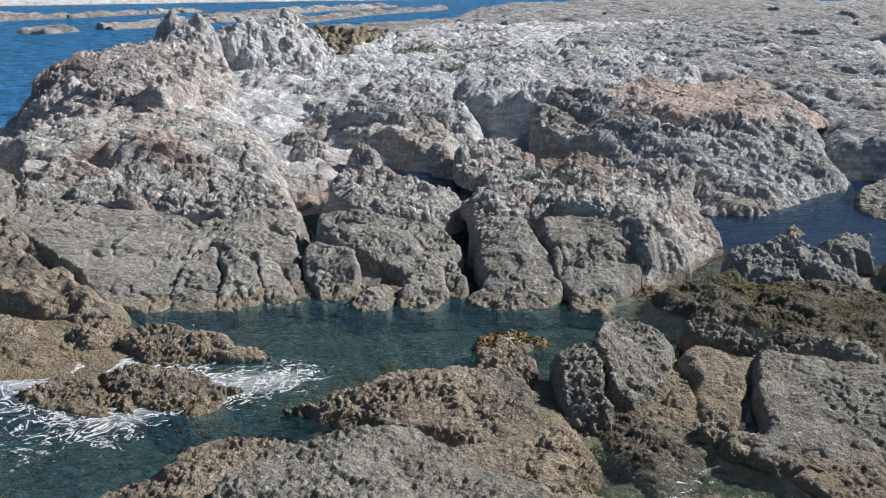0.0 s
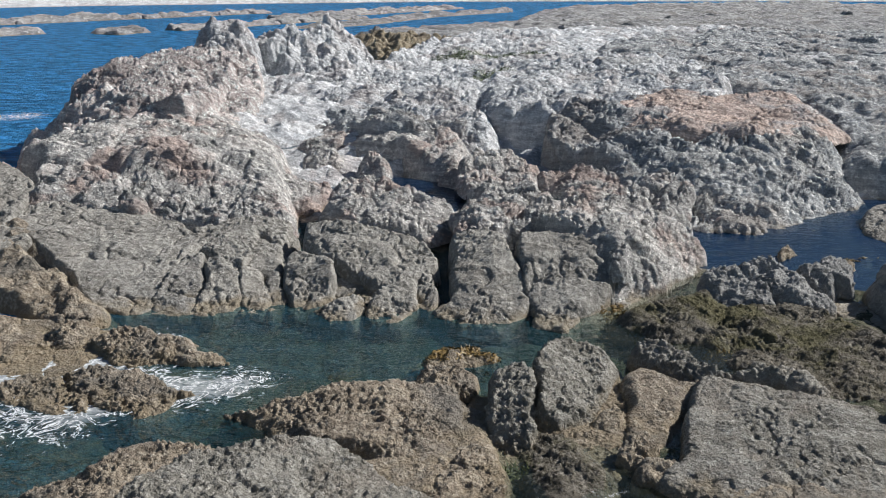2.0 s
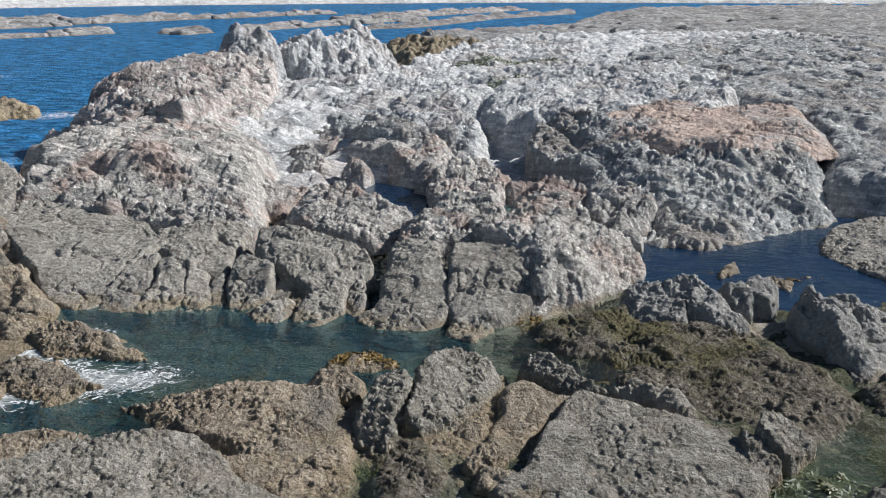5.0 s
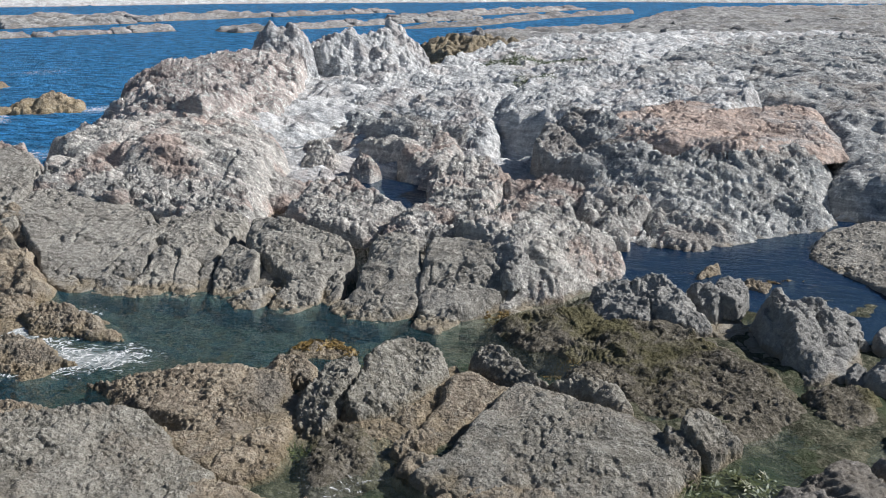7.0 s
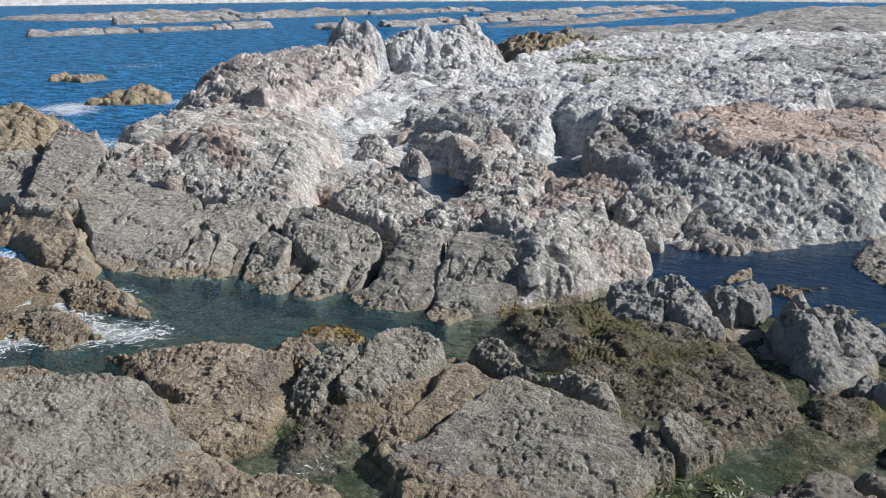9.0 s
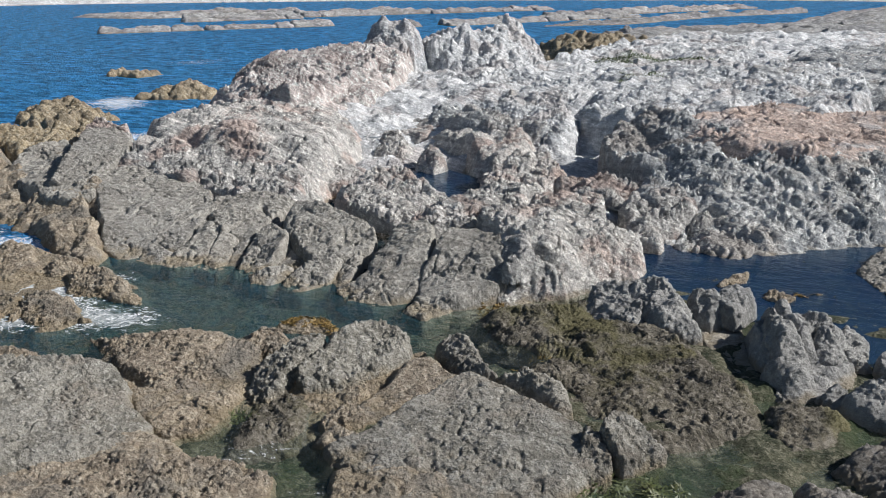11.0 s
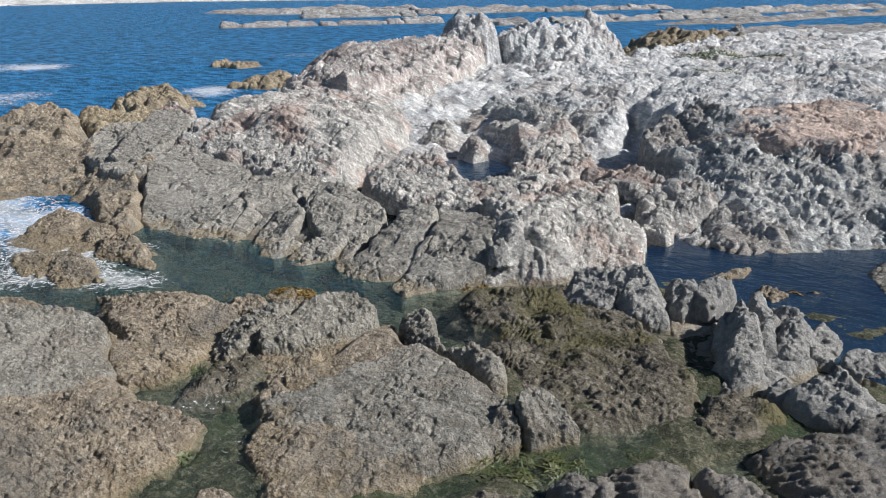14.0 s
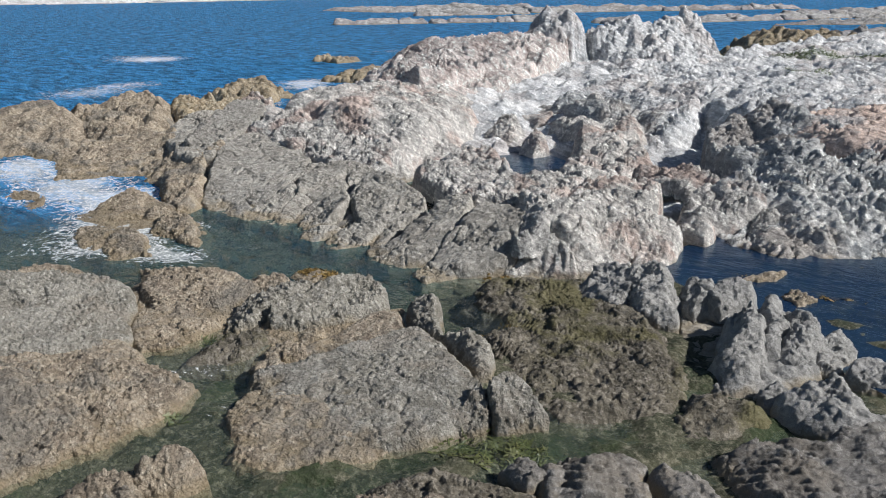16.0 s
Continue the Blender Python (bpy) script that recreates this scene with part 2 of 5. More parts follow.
def perlin(p, seed=0):
    """Gradient noise, about -0.7 to 0.7, at the rows of p."""
    out = np.empty(len(p), np.float32)
    for a in range(0, len(p), 30000):
        q = np.ascontiguousarray(p[a:a + 30000].T, np.float32)
        i = np.floor(q)
        f = q - i
        u = f * f * f * (f * (f * 6 - 15) + 10)
        c = i.astype(np.int32).view(np.uint32)
        hx = [(c[0] + np.uint32(k)) * np.uint32(374761393) + np.uint32(seed * 7919 + 13) for k in (0, 1)]
        hy = [(c[1] + np.uint32(k)) * np.uint32(668265263) for k in (0, 1)]
        hz = [(c[2] + np.uint32(k)) * np.uint32(2147483589) for k in (0, 1)]
        fx, fy, fz = (f[0], f[0] - 1), (f[1], f[1] - 1), (f[2], f[2] - 1)
        corner = {}
        for dx in (0, 1):
            for dy in (0, 1):
                hxy = hx[dx] + hy[dy]
                for dz in (0, 1):
                    h = hxy + hz[dz]
                    h = (h ^ (h >> np.uint32(13))) * np.uint32(1274126177)
                    h = ((h ^ (h >> np.uint32(16))) & np.uint32(15)).astype(np.intp)
                    corner[dx, dy, dz] = GX.take(h) * fx[dx] + GY.take(h) * fy[dy] + GZ.take(h) * fz[dz]
        rows = []
        for dx in (0, 1):
            near_y = corner[dx, 0, 0] + u[2] * (corner[dx, 0, 1] - corner[dx, 0, 0])
            far_y = corner[dx, 1, 0] + u[2] * (corner[dx, 1, 1] - corner[dx, 1, 0])
            rows.append(near_y + u[1] * (far_y - near_y))
        out[a:a + 30000] = rows[0] + u[0] * (rows[1] - rows[0])
    return out


def fbm(p, size, octaves=3, gain=0.5, seed=0, ridged=False):
    total, amp, f = 0, 1.0, 1.0 / size
    for o in range(octaves):
        n = perlin(p * f, seed + o * 17)
        total = total + amp * ((0.35 - np.abs(n)) * 1.6 if ridged else n)
        amp, f = amp * gain, f * 2.07
    return total


def facets(x, y, size, seed, step, tilt, stretch=1.0, turn=0.0, steep=0.9):
    """Broken rock: overlapping blocks of about that size with flat tilted tops and steep flanks, each at its own level."""
    c, s = math.cos(radians(turn)), math.sin(radians(turn))
    px, py = (c * x + s * y) / (size * stretch), (c * y - s * x) / size
    ix, iy = np.floor(px), np.floor(py)
    level = np.full(x.shape, -9.0)
    zero = np.zeros(x.shape, np.uint32)
    for dx in (-1, 0, 1):
        for dy in (-1, 0, 1):
            jx, jy = ix + dx, iy + dy
            h = scramble(jx.astype(np.int64).astype(np.uint32), jy.astype(np.int64).astype(np.uint32), zero, seed)
            a, b = (h & np.uint32(1023)) / 1023.0, ((h >> np.uint32(10)) & np.uint32(1023)) / 1023.0
            e = ((h >> np.uint32(20)) & np.uint32(1023)) / 1023.0
            qx, qy = px - jx - 0.15 - 0.7 * a, py - jy - 0.15 - 0.7 * b
            way = 6.283 * ((a * 7.3 + b * 3.1) % 1.0)
            cw, sw = np.cos(way), np.sin(way)
            u, v = qx * cw + qy * sw, qy * cw - qx * sw
            far_off = np.maximum(np.maximum(np.abs(u), np.abs(v)), 0.72 * (np.abs(u) + np.abs(v)))
            level = np.maximum(level, step * (e - 0.5) + tilt * size * u - steep * size * np.maximum(far_off - 0.36, 0))
    return level + 0.12 * steep * size


def rounded_outline(pts, per=4):
    """A closed line through the outline's corners, between straight and curved."""
    a, b, c, d = np.roll(pts, 1, 0), pts, np.roll(pts, -1, 0), np.roll(pts, -2, 0)
    rows = []
    for s in np.arange(per) / per:
        curve = 0.5 * (2 * b + (c - a) * s + (2 * a - 5 * b + 4 * c - d) * s ** 2 + (3 * b - a - 3 * c + d) * s ** 3)
        rows.append(0.4 * curve + 0.6 * (b + (c - b) * s))
    return np.stack(rows, 1).reshape(-1, pts.shape[1])


def inside_by(x, y, line):
    """The distance to the line: positive inside it."""
    best, odd = np.full(x.shape, 1e9, np.float32), np.zeros(x.shape, bool)
    for (ax, ay), (bx, by) in zip(line, np.roll(line, -1, 0)):
        ex, ey = bx - ax, by - ay
        t = np.clip(((x - ax) * ex + (y - ay) * ey) / (ex * ex + ey * ey + 1e-9), 0, 1)
        best = np.minimum(best, (x - ax - t * ex) ** 2 + (y - ay - t * ey) ** 2)
        if abs(ey) > 1e-9:
            odd ^= ((ay > y) != (by > y)) & (x < ax + (y - ay) / ey * ex)
    return np.where(odd, 1, -1) * np.sqrt(best)


def sheet_through(knots, x, y):
    """A thin plate bent through the knots, at x, y."""
    k = np.array(knots, float)
    r = np.hypot(k[:, None, 0] - k[None, :, 0], k[:, None, 1] - k[None, :, 1])
    n = len(k)
    a = np.zeros((n + 3, n + 3))
    a[:n, :n] = np.where(r > 0, r * r * np.log(r + 1e-9), 0) + np.eye(n) * 0.25
    a[:n, n:] = np.c_[np.ones(n), k[:, :2]]
    a[n:, :n] = a[:n, n:].T
    w = np.linalg.solve(a, np.r_[k[:, 2], 0, 0, 0])
    z = w[n] + w[n + 1] * x + w[n + 2] * y
    for i in range(n):
        r2 = (x - k[i, 0]) ** 2 + (y - k[i, 1]) ** 2
        z = z + w[i] * 0.5 * r2 * np.log(r2 + 1e-9)
    return np.clip(z, k[:, 2].min() - 0.3, k[:, 2].max() + 0.35)


def grid_mesh(name, verts, keep, shape, material, origin, smooth=True):
    """A mesh from a grid of places, without the cells that are not kept."""
    ny, nx = shape
    idx = np.arange(ny * nx).reshape(ny, nx)
    quads = np.stack([idx[:-1, :-1], idx[:-1, 1:], idx[1:, 1:], idx[1:, :-1]], -1).reshape(-1, 4)
    quads = quads[keep.ravel()[quads].all(1)]
    used, quads = np.unique(quads, return_inverse=True)
    quads = quads.reshape(-1, 4)
    mesh = bpy.data.meshes.new(name)
    mesh.vertices.add(len(used))
    mesh.vertices.foreach_set("co", (verts[used] - origin).astype(np.float32).ravel())
    mesh.loops.add(quads.size)
    mesh.loops.foreach_set("vertex_index", quads.astype(np.int32).ravel())
    mesh.polygons.add(len(quads))
    mesh.polygons.foreach_set("loop_start", np.arange(0, quads.size, 4, dtype=np.int32))
    mesh.update(calc_edges=True)
    mesh.validate()
    mesh.polygons.foreach_set("use_smooth", np.full(len(mesh.polygons), smooth))
    mesh.materials.append(material)
    ob = new(name, mesh)
    ob.location = origin
    return ob, used


SEED = [0]


def rock(outline, material, name="boulder", label="", group="", part_of=None, flute=0.0, res=0.06, edge=0.4, lump=0.12, rough=0.05, crack=0.0, knots=(), dome=0.0,
         base=None, strata=0.0, strike=35.0, dip=0.35, lump_size=1.2, fine=0.35, block=0.0, block_size=1.0, stretch=1.6, grow=0.1, lean=0.3, bevel=2.2, knobs=0.0, ledge=0.0, dip_x=0.25, dip_y=0.5):
    """One rock: a broken, cracked, pitted mass whose top passes near the outline's heights."""
    SEED[0] += 1
    seed = SEED[0]
    pts = np.array(outline, float)
    line = rounded_outline(pts)[:, :2]
    room = grow + 3 * res
    lo, hi = line.min(0) - room, line.max(0) + room
    xs, ys = np.arange(lo[0], hi[0] + res, res), np.arange(lo[1], hi[1] + res, res)
    gx, gy = np.meshgrid(xs, ys)
    shape = gx.shape
    x, y = gx.ravel(), gy.ravel()
    flat = np.stack([x, y, np.full_like(x, seed * 0.37)], 1)
    wob = min(edge, 0.5) * 0.6
    wx, wy = fbm(flat, 1.1, 2, 0.45, 3) * wob, fbm(flat, 1.1, 2, 0.45, 4) * wob
    d = inside_by((x + wx).astype(np.float32), (y + wy).astype(np.float32), line) + grow
    if flute:
        d = d + flute * fbm(flat, 0.9, 3, 0.55, 91, True)
    deep = max(d.max(), 1e-3)
    bottom = base if base is not None else pts[:, 2].min() - 0.55
    top = sheet_through([*outline, *knots], x, y) + dome * np.sqrt(np.clip(d / deep, 0, 1))
    top = top + lump * fbm(flat, lump_size, 3, 0.5, 5)
    if block:
        bx, by = x + 0.3 * block_size * perlin(flat / (0.9 * block_size), 71), y + 0.3 * block_size * perlin(flat / (0.9 * block_size), 72)
        for size, part in ((block_size, 1.0), (block_size * 0.42, 0.4), (block_size * 0.18, 0.18)):
            if size > 3 * res:
                top = top + facets(bx, by, size, seed + int(size * 100), block * part, lean, stretch, strike, min(1.5, 3.5 * block / block_size))
    if ledge:
        slope = dip_x * x + dip_y * y + 0.5 * ledge * perlin(flat / 3.0, 81)
        for thick, share in ((ledge * (1 + 0.5 * perlin(flat * 0.35, 83)), 0.8), (0.36 * ledge, 0.7)):
            bed = (top + slope) / thick
            step = np.floor(bed) + np.clip((bed - np.floor(bed) - 0.6) / 0.4, 0, 1)
            top = (1 - share) * top + share * (step * thick - slope + 0.2 * thick)
    u = np.clip(d / edge, 0, 1)
    z = bottom + (np.maximum(top, bottom + 0.05) - bottom) * (1 - (1 - u) ** bevel) ** (1 / bevel)
    place = np.stack([x, y, z], 1)
    if strata:
        c, s = math.cos(radians(strike)), math.sin(radians(strike))
        along, across = c * x + s * y, -s * x + c * y
        beds = np.stack([along * 0.22, across, z * 1.6 + across * dip], 1)
        place[:, 2] += strata * fbm(beds, 0.75, 4, 0.55, 11, True) * np.clip(u * 2, 0, 1)
    if crack:
        n = perlin(np.stack([x * 0.5, y * 0.32, z * 0.3 + seed], 1), 21) + 0.25 * perlin(flat * 2.0, 22)
        place[:, 2] -= crack * np.exp(-(n / 0.03) ** 2) * u
        n = perlin(np.stack([x * 0.28 + 5, y * 0.6, z * 0.3 + seed], 1), 23) + 0.2 * perlin(flat * 2.3, 24)
        place[:, 2] -= 0.8 * crack * np.exp(-(n / 0.028) ** 2) * u
    h = place[:, 2].reshape(shape)
    hy, hx = np.gradient(h, res)
    nrm = np.stack([-hx.ravel(), -hy.ravel(), np.ones(len(x))], 1)
    nrm /= np.linalg.norm(nrm, axis=1)[:, None]
    if knobs < 0.5:
        bite = fbm(place, fine, 3, 0.6, 31, True) + 0.5 * perlin(place / (2.3 * fine), 37)
    else:
        crusted = np.clip(0.7 + 1.4 * perlin(flat / 1.4, 33), 0.3, 1.0)
        bent = place + 0.35 * fine * np.stack([perlin(place / fine, 35), perlin(place / fine, 36), np.zeros(len(x))], 1)
        bite = crusted * (1.9 * np.abs(perlin(bent / fine, 31)) + 1.2 * np.abs(perlin(bent / (0.52 * fine), 32)) - 0.75) + 0.7 * perlin(place / (2.6 * fine), 37)
    place += nrm * (rough * bite * np.clip(d / (2 * res), 0, 1))[:, None]
    centre = np.array([*line.mean(0), bottom])
    ob, _ = grid_mesh(name, place, d > -1.2 * res, shape, material, centre)
    if part_of:
        ob.parent, ob.location = part_of, Vector(ob.location) - Vector(part_of.location)
        return ob
    return tagged(ob, label, "rock", group)


def add_blocks(outcrop, outline, material, count, size, seed):
    """Broken blocks that stand proud of an outcrop."""
    dice = random.Random(seed)
    co = np.empty(len(outcrop.data.vertices) * 3, np.float32)
    outcrop.data.vertices.foreach_get("co", co)
    co = co.reshape(-1, 3) + np.array(outcrop.location, np.float32)
    line = rounded_outline(np.array(outline, float))[:, :2]
    for _ in range(count):
        x, y = dice.choice(co)[:2]
        if inside_by(np.array([x]), np.array([y]), line)[0] < 0.5:
            continue
        long, turn, n = size * dice.uniform(0.5, 1.1), radians(dice.gauss(-40, 25)), dice.choice((4, 5, 6))
        corners = []
        for i in range(n):
            a, r = 6.283 * (i + dice.uniform(-0.25, 0.25)) / n, long * dice.uniform(0.75, 1.1)
            u, v = r * math.cos(a), 0.5 * r * math.sin(a)
            px, py = x + u * math.cos(turn) - v * math.sin(turn), y + u * math.sin(turn) + v * math.cos(turn)
            z = co[np.argmin((co[:, 0] - px) ** 2 + (co[:, 1] - py) ** 2), 2]
            corners.append((px, py, float(z) + size * dice.uniform(0.02, 0.3)))
        rock(corners, material, "block", part_of=outcrop, res=0.075 if size > 0.8 else 0.045, edge=0.35 * size, bevel=1.6, lump=0.1 * size, rough=0.05, fine=0.4 * size, block=0.2 * size, block_size=0.8 * size,
             lean=0.2, stretch=2.0, strike=-40, ledge=0.22 * size, grow=0.05, base=min(c[2] for c in corners) - 0.6)


def kind_of_rock(material, name, label, group, **sets):
    def make(outline, flat=0, smooth=0, name=name, label=label, **own):
        size = min(np.ptp([p[0] for p in outline]), np.ptp([p[1] for p in outline]))
        s = {"edge": min(sets.get("top_edge", 0.5), 0.3 * size), **sets, **own}
        s.pop("top_edge", None)
        if flat:
            s["lump"], s["rough"] = 0.5 * s["lump"], 0.55 * s["rough"]
        if smooth:
            s["rough"], s["lump"] = 0.35 * s["rough"], 0.5 * s["lump"]
        blocks, block_scale = s.pop("blocks", 0), s.pop("block_scale", 1.0)
        ob = rock(outline, material, name, label, group, **s)
        if blocks:
            add_blocks(ob, outline, material, blocks, block_scale, SEED[0])
        return ob
    return make


bank = kind_of_rock(BANK, "boulder", "grey weathered boulder at the channel's edge", "boulders of the channel bank",
                    res=0.044, lump=0.10, rough=0.072, crack=0.10, lump_size=1.4, fine=0.17, block=0.05, block_size=0.9, lean=0.08, top_edge=0.26, grow=0.17, knobs=1)
pale = kind_of_rock(PALE, "pale_boulder", "pale weathered boulder above the channel", "pale boulders",
                    res=0.055, lump=0.16, rough=0.05, crack=0.22, strata=0.04, ledge=0.26, fine=0.22, block=0.24, block_size=0.95, lean=0.22, top_edge=0.4, grow=0.25)
brown = kind_of_rock(BROWN, "barnacled_rock", "brown barnacle-crusted rock low by the water", "barnacled rocks",
                     res=0.036, lump=0.10, rough=0.095, crack=0.05, fine=0.155, block=0.04, block_size=0.8, lean=0.1, top_edge=0.4, grow=0.14, knobs=1)
grey = kind_of_rock(GREY, "rock_slab", "rough grey barnacled rock slab", "rock slabs",
                    res=0.036, lump=0.08, rough=0.095, crack=0.06, fine=0.155, block=0.05, block_size=0.9, lean=0.08, top_edge=0.28, grow=0.12, knobs=1)
shelf = kind_of_rock(SHELF, "rock_shelf", "low wet brown rock shelf with olive weed", "rock shelves",
                     res=0.046, lump=0.14, rough=0.055, crack=0.05, strata=0.05, ledge=0.14, knobs=1, strike=-35, fine=0.17, block=0.04, block_size=0.8, lean=0.12, stretch=2.2, top_edge=0.8, bevel=1.5, grow=0.3, blocks=9, block_scale=0.45)
ramp = kind_of_rock(BROWN, "barnacled_rock", "brown sloping rock washed by the surf", "barnacled rocks",
                    res=0.06, lump=0.22, rough=0.05, crack=0.12, fine=0.22, block=0.14, block_size=1.3, lean=0.12, top_edge=1.8, bevel=1.2, grow=0.7, knobs=1)
knob = kind_of_rock(KNOB, "knobbly_rock", "pale knobbly upright rock beside the pool", "knobbly rocks",
                    res=0.036, lump=0.17, lump_size=0.7, rough=0.08, crack=0.05, fine=0.17, block=0.04, block_size=0.6, lean=0.1, knobs=1, grow=0.16)
strata = kind_of_rock(LAYER_SHADED, "layered_rock", "grey layered rock with tilted beds", "layered rocks",
                      res=0.038, lump=0.1, rough=0.06, knobs=1, ledge=0.17, dip_x=-0.5, dip_y=0.5, strike=-40, fine=0.16, block=0.1, block_size=1.1, stretch=3.0, lean=0.2)
JAGGED = dict(res=0.08, lump=0.22, rough=0.035, strata=0.03, crack=0.22, top_edge=1.3, bevel=1.5, lump_size=3.4, fine=0.26, block=0.4, block_size=2.0, lean=0.24, stretch=1.8, grow=0.8, ledge=0.32, blocks=4, block_scale=1.1)
white = kind_of_rock(WHITE, "outcrop", "white lime-streaked jagged rock outcrop", "white outcrops", **JAGGED)
pink = kind_of_rock(PINK, "outcrop", "pinkish-white rock headland with a steep seaward face", "white outcrops", **JAGGED)
buff = kind_of_rock(PALE, "outcrop", "pale buff rugged rock slope below the headland", "white outcrops", **{**JAGGED, "ledge": 0.2, "block": 0.25, "block_size": 1.2})
blue = kind_of_rock(BLUE, "outcrop", "blue-grey layered rock outcrop by the pool", "white outcrops", **{**JAGGED, "strike": -40.0, "strata": 0.06, "ledge": 0.45, "lump": 0.25, "rough": 0.014, "strata": 0.0, "block": 0.34, "blocks": 3, "stretch": 2.4, "block_size": 1.9})
red = kind_of_rock(RED, "outcrop", "reddish weathered rock shelf", "white outcrops", **{**JAGGED, "block": 0.22, "rough": 0.02, "stretch": 2.5})
orange = kind_of_rock(ORANGE, "weedy_rock", "ochre weed-covered rock in the sea", "weedy rocks",
                      res=0.09, lump=0.3, rough=0.06, top_edge=0.8, fine=0.4, block=0.5, block_size=1.0, ledge=0.25, grow=0.3)
shore = kind_of_rock(WHITE, "reef", "broad pale reef flat along the far shore", "reefs",
                     res=2.2, lump=0.4, rough=0.2, edge=5.0, lump_size=9.0, fine=4.0, block=0.9, block_size=9.0, lean=0.05, stretch=3.0, grow=0.5)
far = kind_of_rock(FAR, "reef", "low pale reef in the bay", "reefs",
                   res=0.35, lump=0.35, rough=0.15, top_edge=1.6, lump_size=4.0, fine=1.4, block=0.6, block_size=3.5, lean=0.12, stretch=2.5, grow=0.5, ledge=0.4)


# ---------------------------------------------------------------- sea bed and water
def spread(lo, hi, step, far_lo, far_hi):
    """Even steps between lo and hi, and widening ones to the far ends."""
    mid = np.arange(lo, hi + step, step)
    out = np.geomspace(step, far_hi - mid[-1], 40)
    back = np.geomspace(step, lo - far_lo, 40)
    return np.r_[lo - back[::-1], mid, mid[-1] + out]


def reef_bed(x, y):
    """Depth of the bed: deep sea to seaward, a shallow shelf in front, wet flats between the slabs."""
    smooth = lambda v, a, b: np.clip((v - a) / (b - a), 0, 1) ** 2 * (3 - 2 * np.clip((v - a) / (b - a), 0, 1))
    z = np.full_like(x, -0.5)
    z += 0.36 * (1 - smooth(y, 17.5, 20.0)) * smooth(x, -4.0, -1.0)
    z += 0.45 * smooth(x, 7.0, 11.0) * smooth(y, 17.5, 19.5)
    z += 0.08 * smooth(x, 7.0, 11.0)  * (1 - smooth(y, 28.0, 31.0))
    z -= 0.10 * np.exp(-(((x - 5.8) / 2.2) ** 2 + ((y - 14.5) / 1.4) ** 2))
    z -= 1.6 * smooth(-x, 12.0, 24.0)
    z -= 2.0 * smooth(y, 75.0, 110.0)
    return z


gx, gy = np.meshgrid(spread(-24, 26, 0.17, -2600, 2600), spread(6, 36, 0.17, -300, 3600))
shape = gx.shape
p = np.stack([gx.ravel(), gy.ravel(), np.zeros(gx.size)], 1)
near = np.exp(-np.clip(np.hypot(p[:, 0], p[:, 1] - 20) - 30, 0, None) / 20)
p[:, 2] = reef_bed(p[:, 0], p[:, 1]) + near * (0.26 * fbm(p, 1.8, 4, 0.55, 51) + 0.1 * fbm(p, 0.5, 3, 0.6, 52, True) - 0.05)
ground, _ = grid_mesh("ground", p, np.ones(len(p), bool), shape, BED, np.zeros(3))
tagged(ground, "dark weedy rock bed under shallow clear water", "sea bed", kind="structure")

FOAM = [(-6.2, 18.9, 1.3, 0.28), (-8.6, 20.3, 1.2, 0.40), (-9.1, 16.4, 1.7, 0.22), (-7.2, 16.6, 1.0, 0.22), (-4.8, 18.7, 1.1, 0.38), (-3.7, 19.1, 0.9, 0.34), (-7.4, 18.2, 1.3, 0.42), (-9.6, 19.4, 1.9, 0.50), (-11.6, 20.0, 1.8, 0.42),
        (-14.0, 21.2, 2.0, 0.45), (-13.9, 22.8, 1.5, 0.40), (-17.0, 20.0, 2.4, 0.42), (-18.5, 22.4, 2.4, 0.45), (-22.3, 20.9, 2.5, 0.40), (-7.0, 22.0, 0.6, 0.30), (4.5, 14.2, 1.2, 0.20), (7.0, 13.6, 0.8, 0.16),
        (-25.2, 22.1, 2.5, 0.50), (-54.0, 43.7, 3.0, 0.40), (-23.0, 34.9, 1.0, 0.40), (-51.5, 38.1, 4.0, 0.45), (-76.6, 58.0, 4.0, 0.90), (-39.1, 52.8, 2.0, 0.50), (-41.9, 55.2, 2.5, 0.70),
        (-34.4, 61.1, 2.0, 0.50), (-59.0, 85.7, 4.0, 0.35), (-34.2, 44.1, 2.0, 0.60), (-33.6, 26.2, 3.0, 0.40), (-31.0, 39.5, 2.6, 0.55), (-27.5, 43.0, 2.0, 0.50)]
gx, gy = np.meshgrid(spread(-55, 24, 0.32, -2600, 2600), spread(8, 60, 0.32, -300, 3600))
shape = gx.shape
p = np.stack([gx.ravel(), gy.ravel(), np.zeros(gx.size)], 1)
open_sea = np.clip((-p[:, 0] - 9) / 10, 0, 1) * np.clip((p[:, 1] - 15) / 5, 0.35, 1)
open_sea = np.maximum(open_sea, np.clip((p[:, 1] - 70) / 10, 0, 1))
swell = open_sea * (0.10 * fbm(p * (1, 1.6, 1), 5.0, 3, 0.5, 61) + 0.03 * fbm(p, 1.2, 2, 0.5, 62))
p[:, 2] = swell * np.exp(-np.clip(np.abs(p[:, 0]) - 60, 0, None) / 60) * np.exp(-np.clip(p[:, 1] - 60, 0, None) / 60)
sea, _ = grid_mesh("water", p, np.ones(len(p), bool), shape, SEA, np.zeros(3))
tagged(sea, "clear blue-green sea water with drifting foam", "water", kind="structure")
sea.visible_shadow = False
foam = sum(a * (1.3 if x < -30 else 1.4) * np.exp(-((p[:, 0] - x) ** 2 + (p[:, 1] - y) ** 2) / r ** 2) for x, y, r, a in FOAM)
shallow = np.clip((p[:, 0] - 3) / 4, 0, 1) * (p[:, 1] < 40) + np.clip((p[:, 0] + 4) / 2, 0, 1) * np.clip((19.5 - p[:, 1]) / 2, 0, 1)
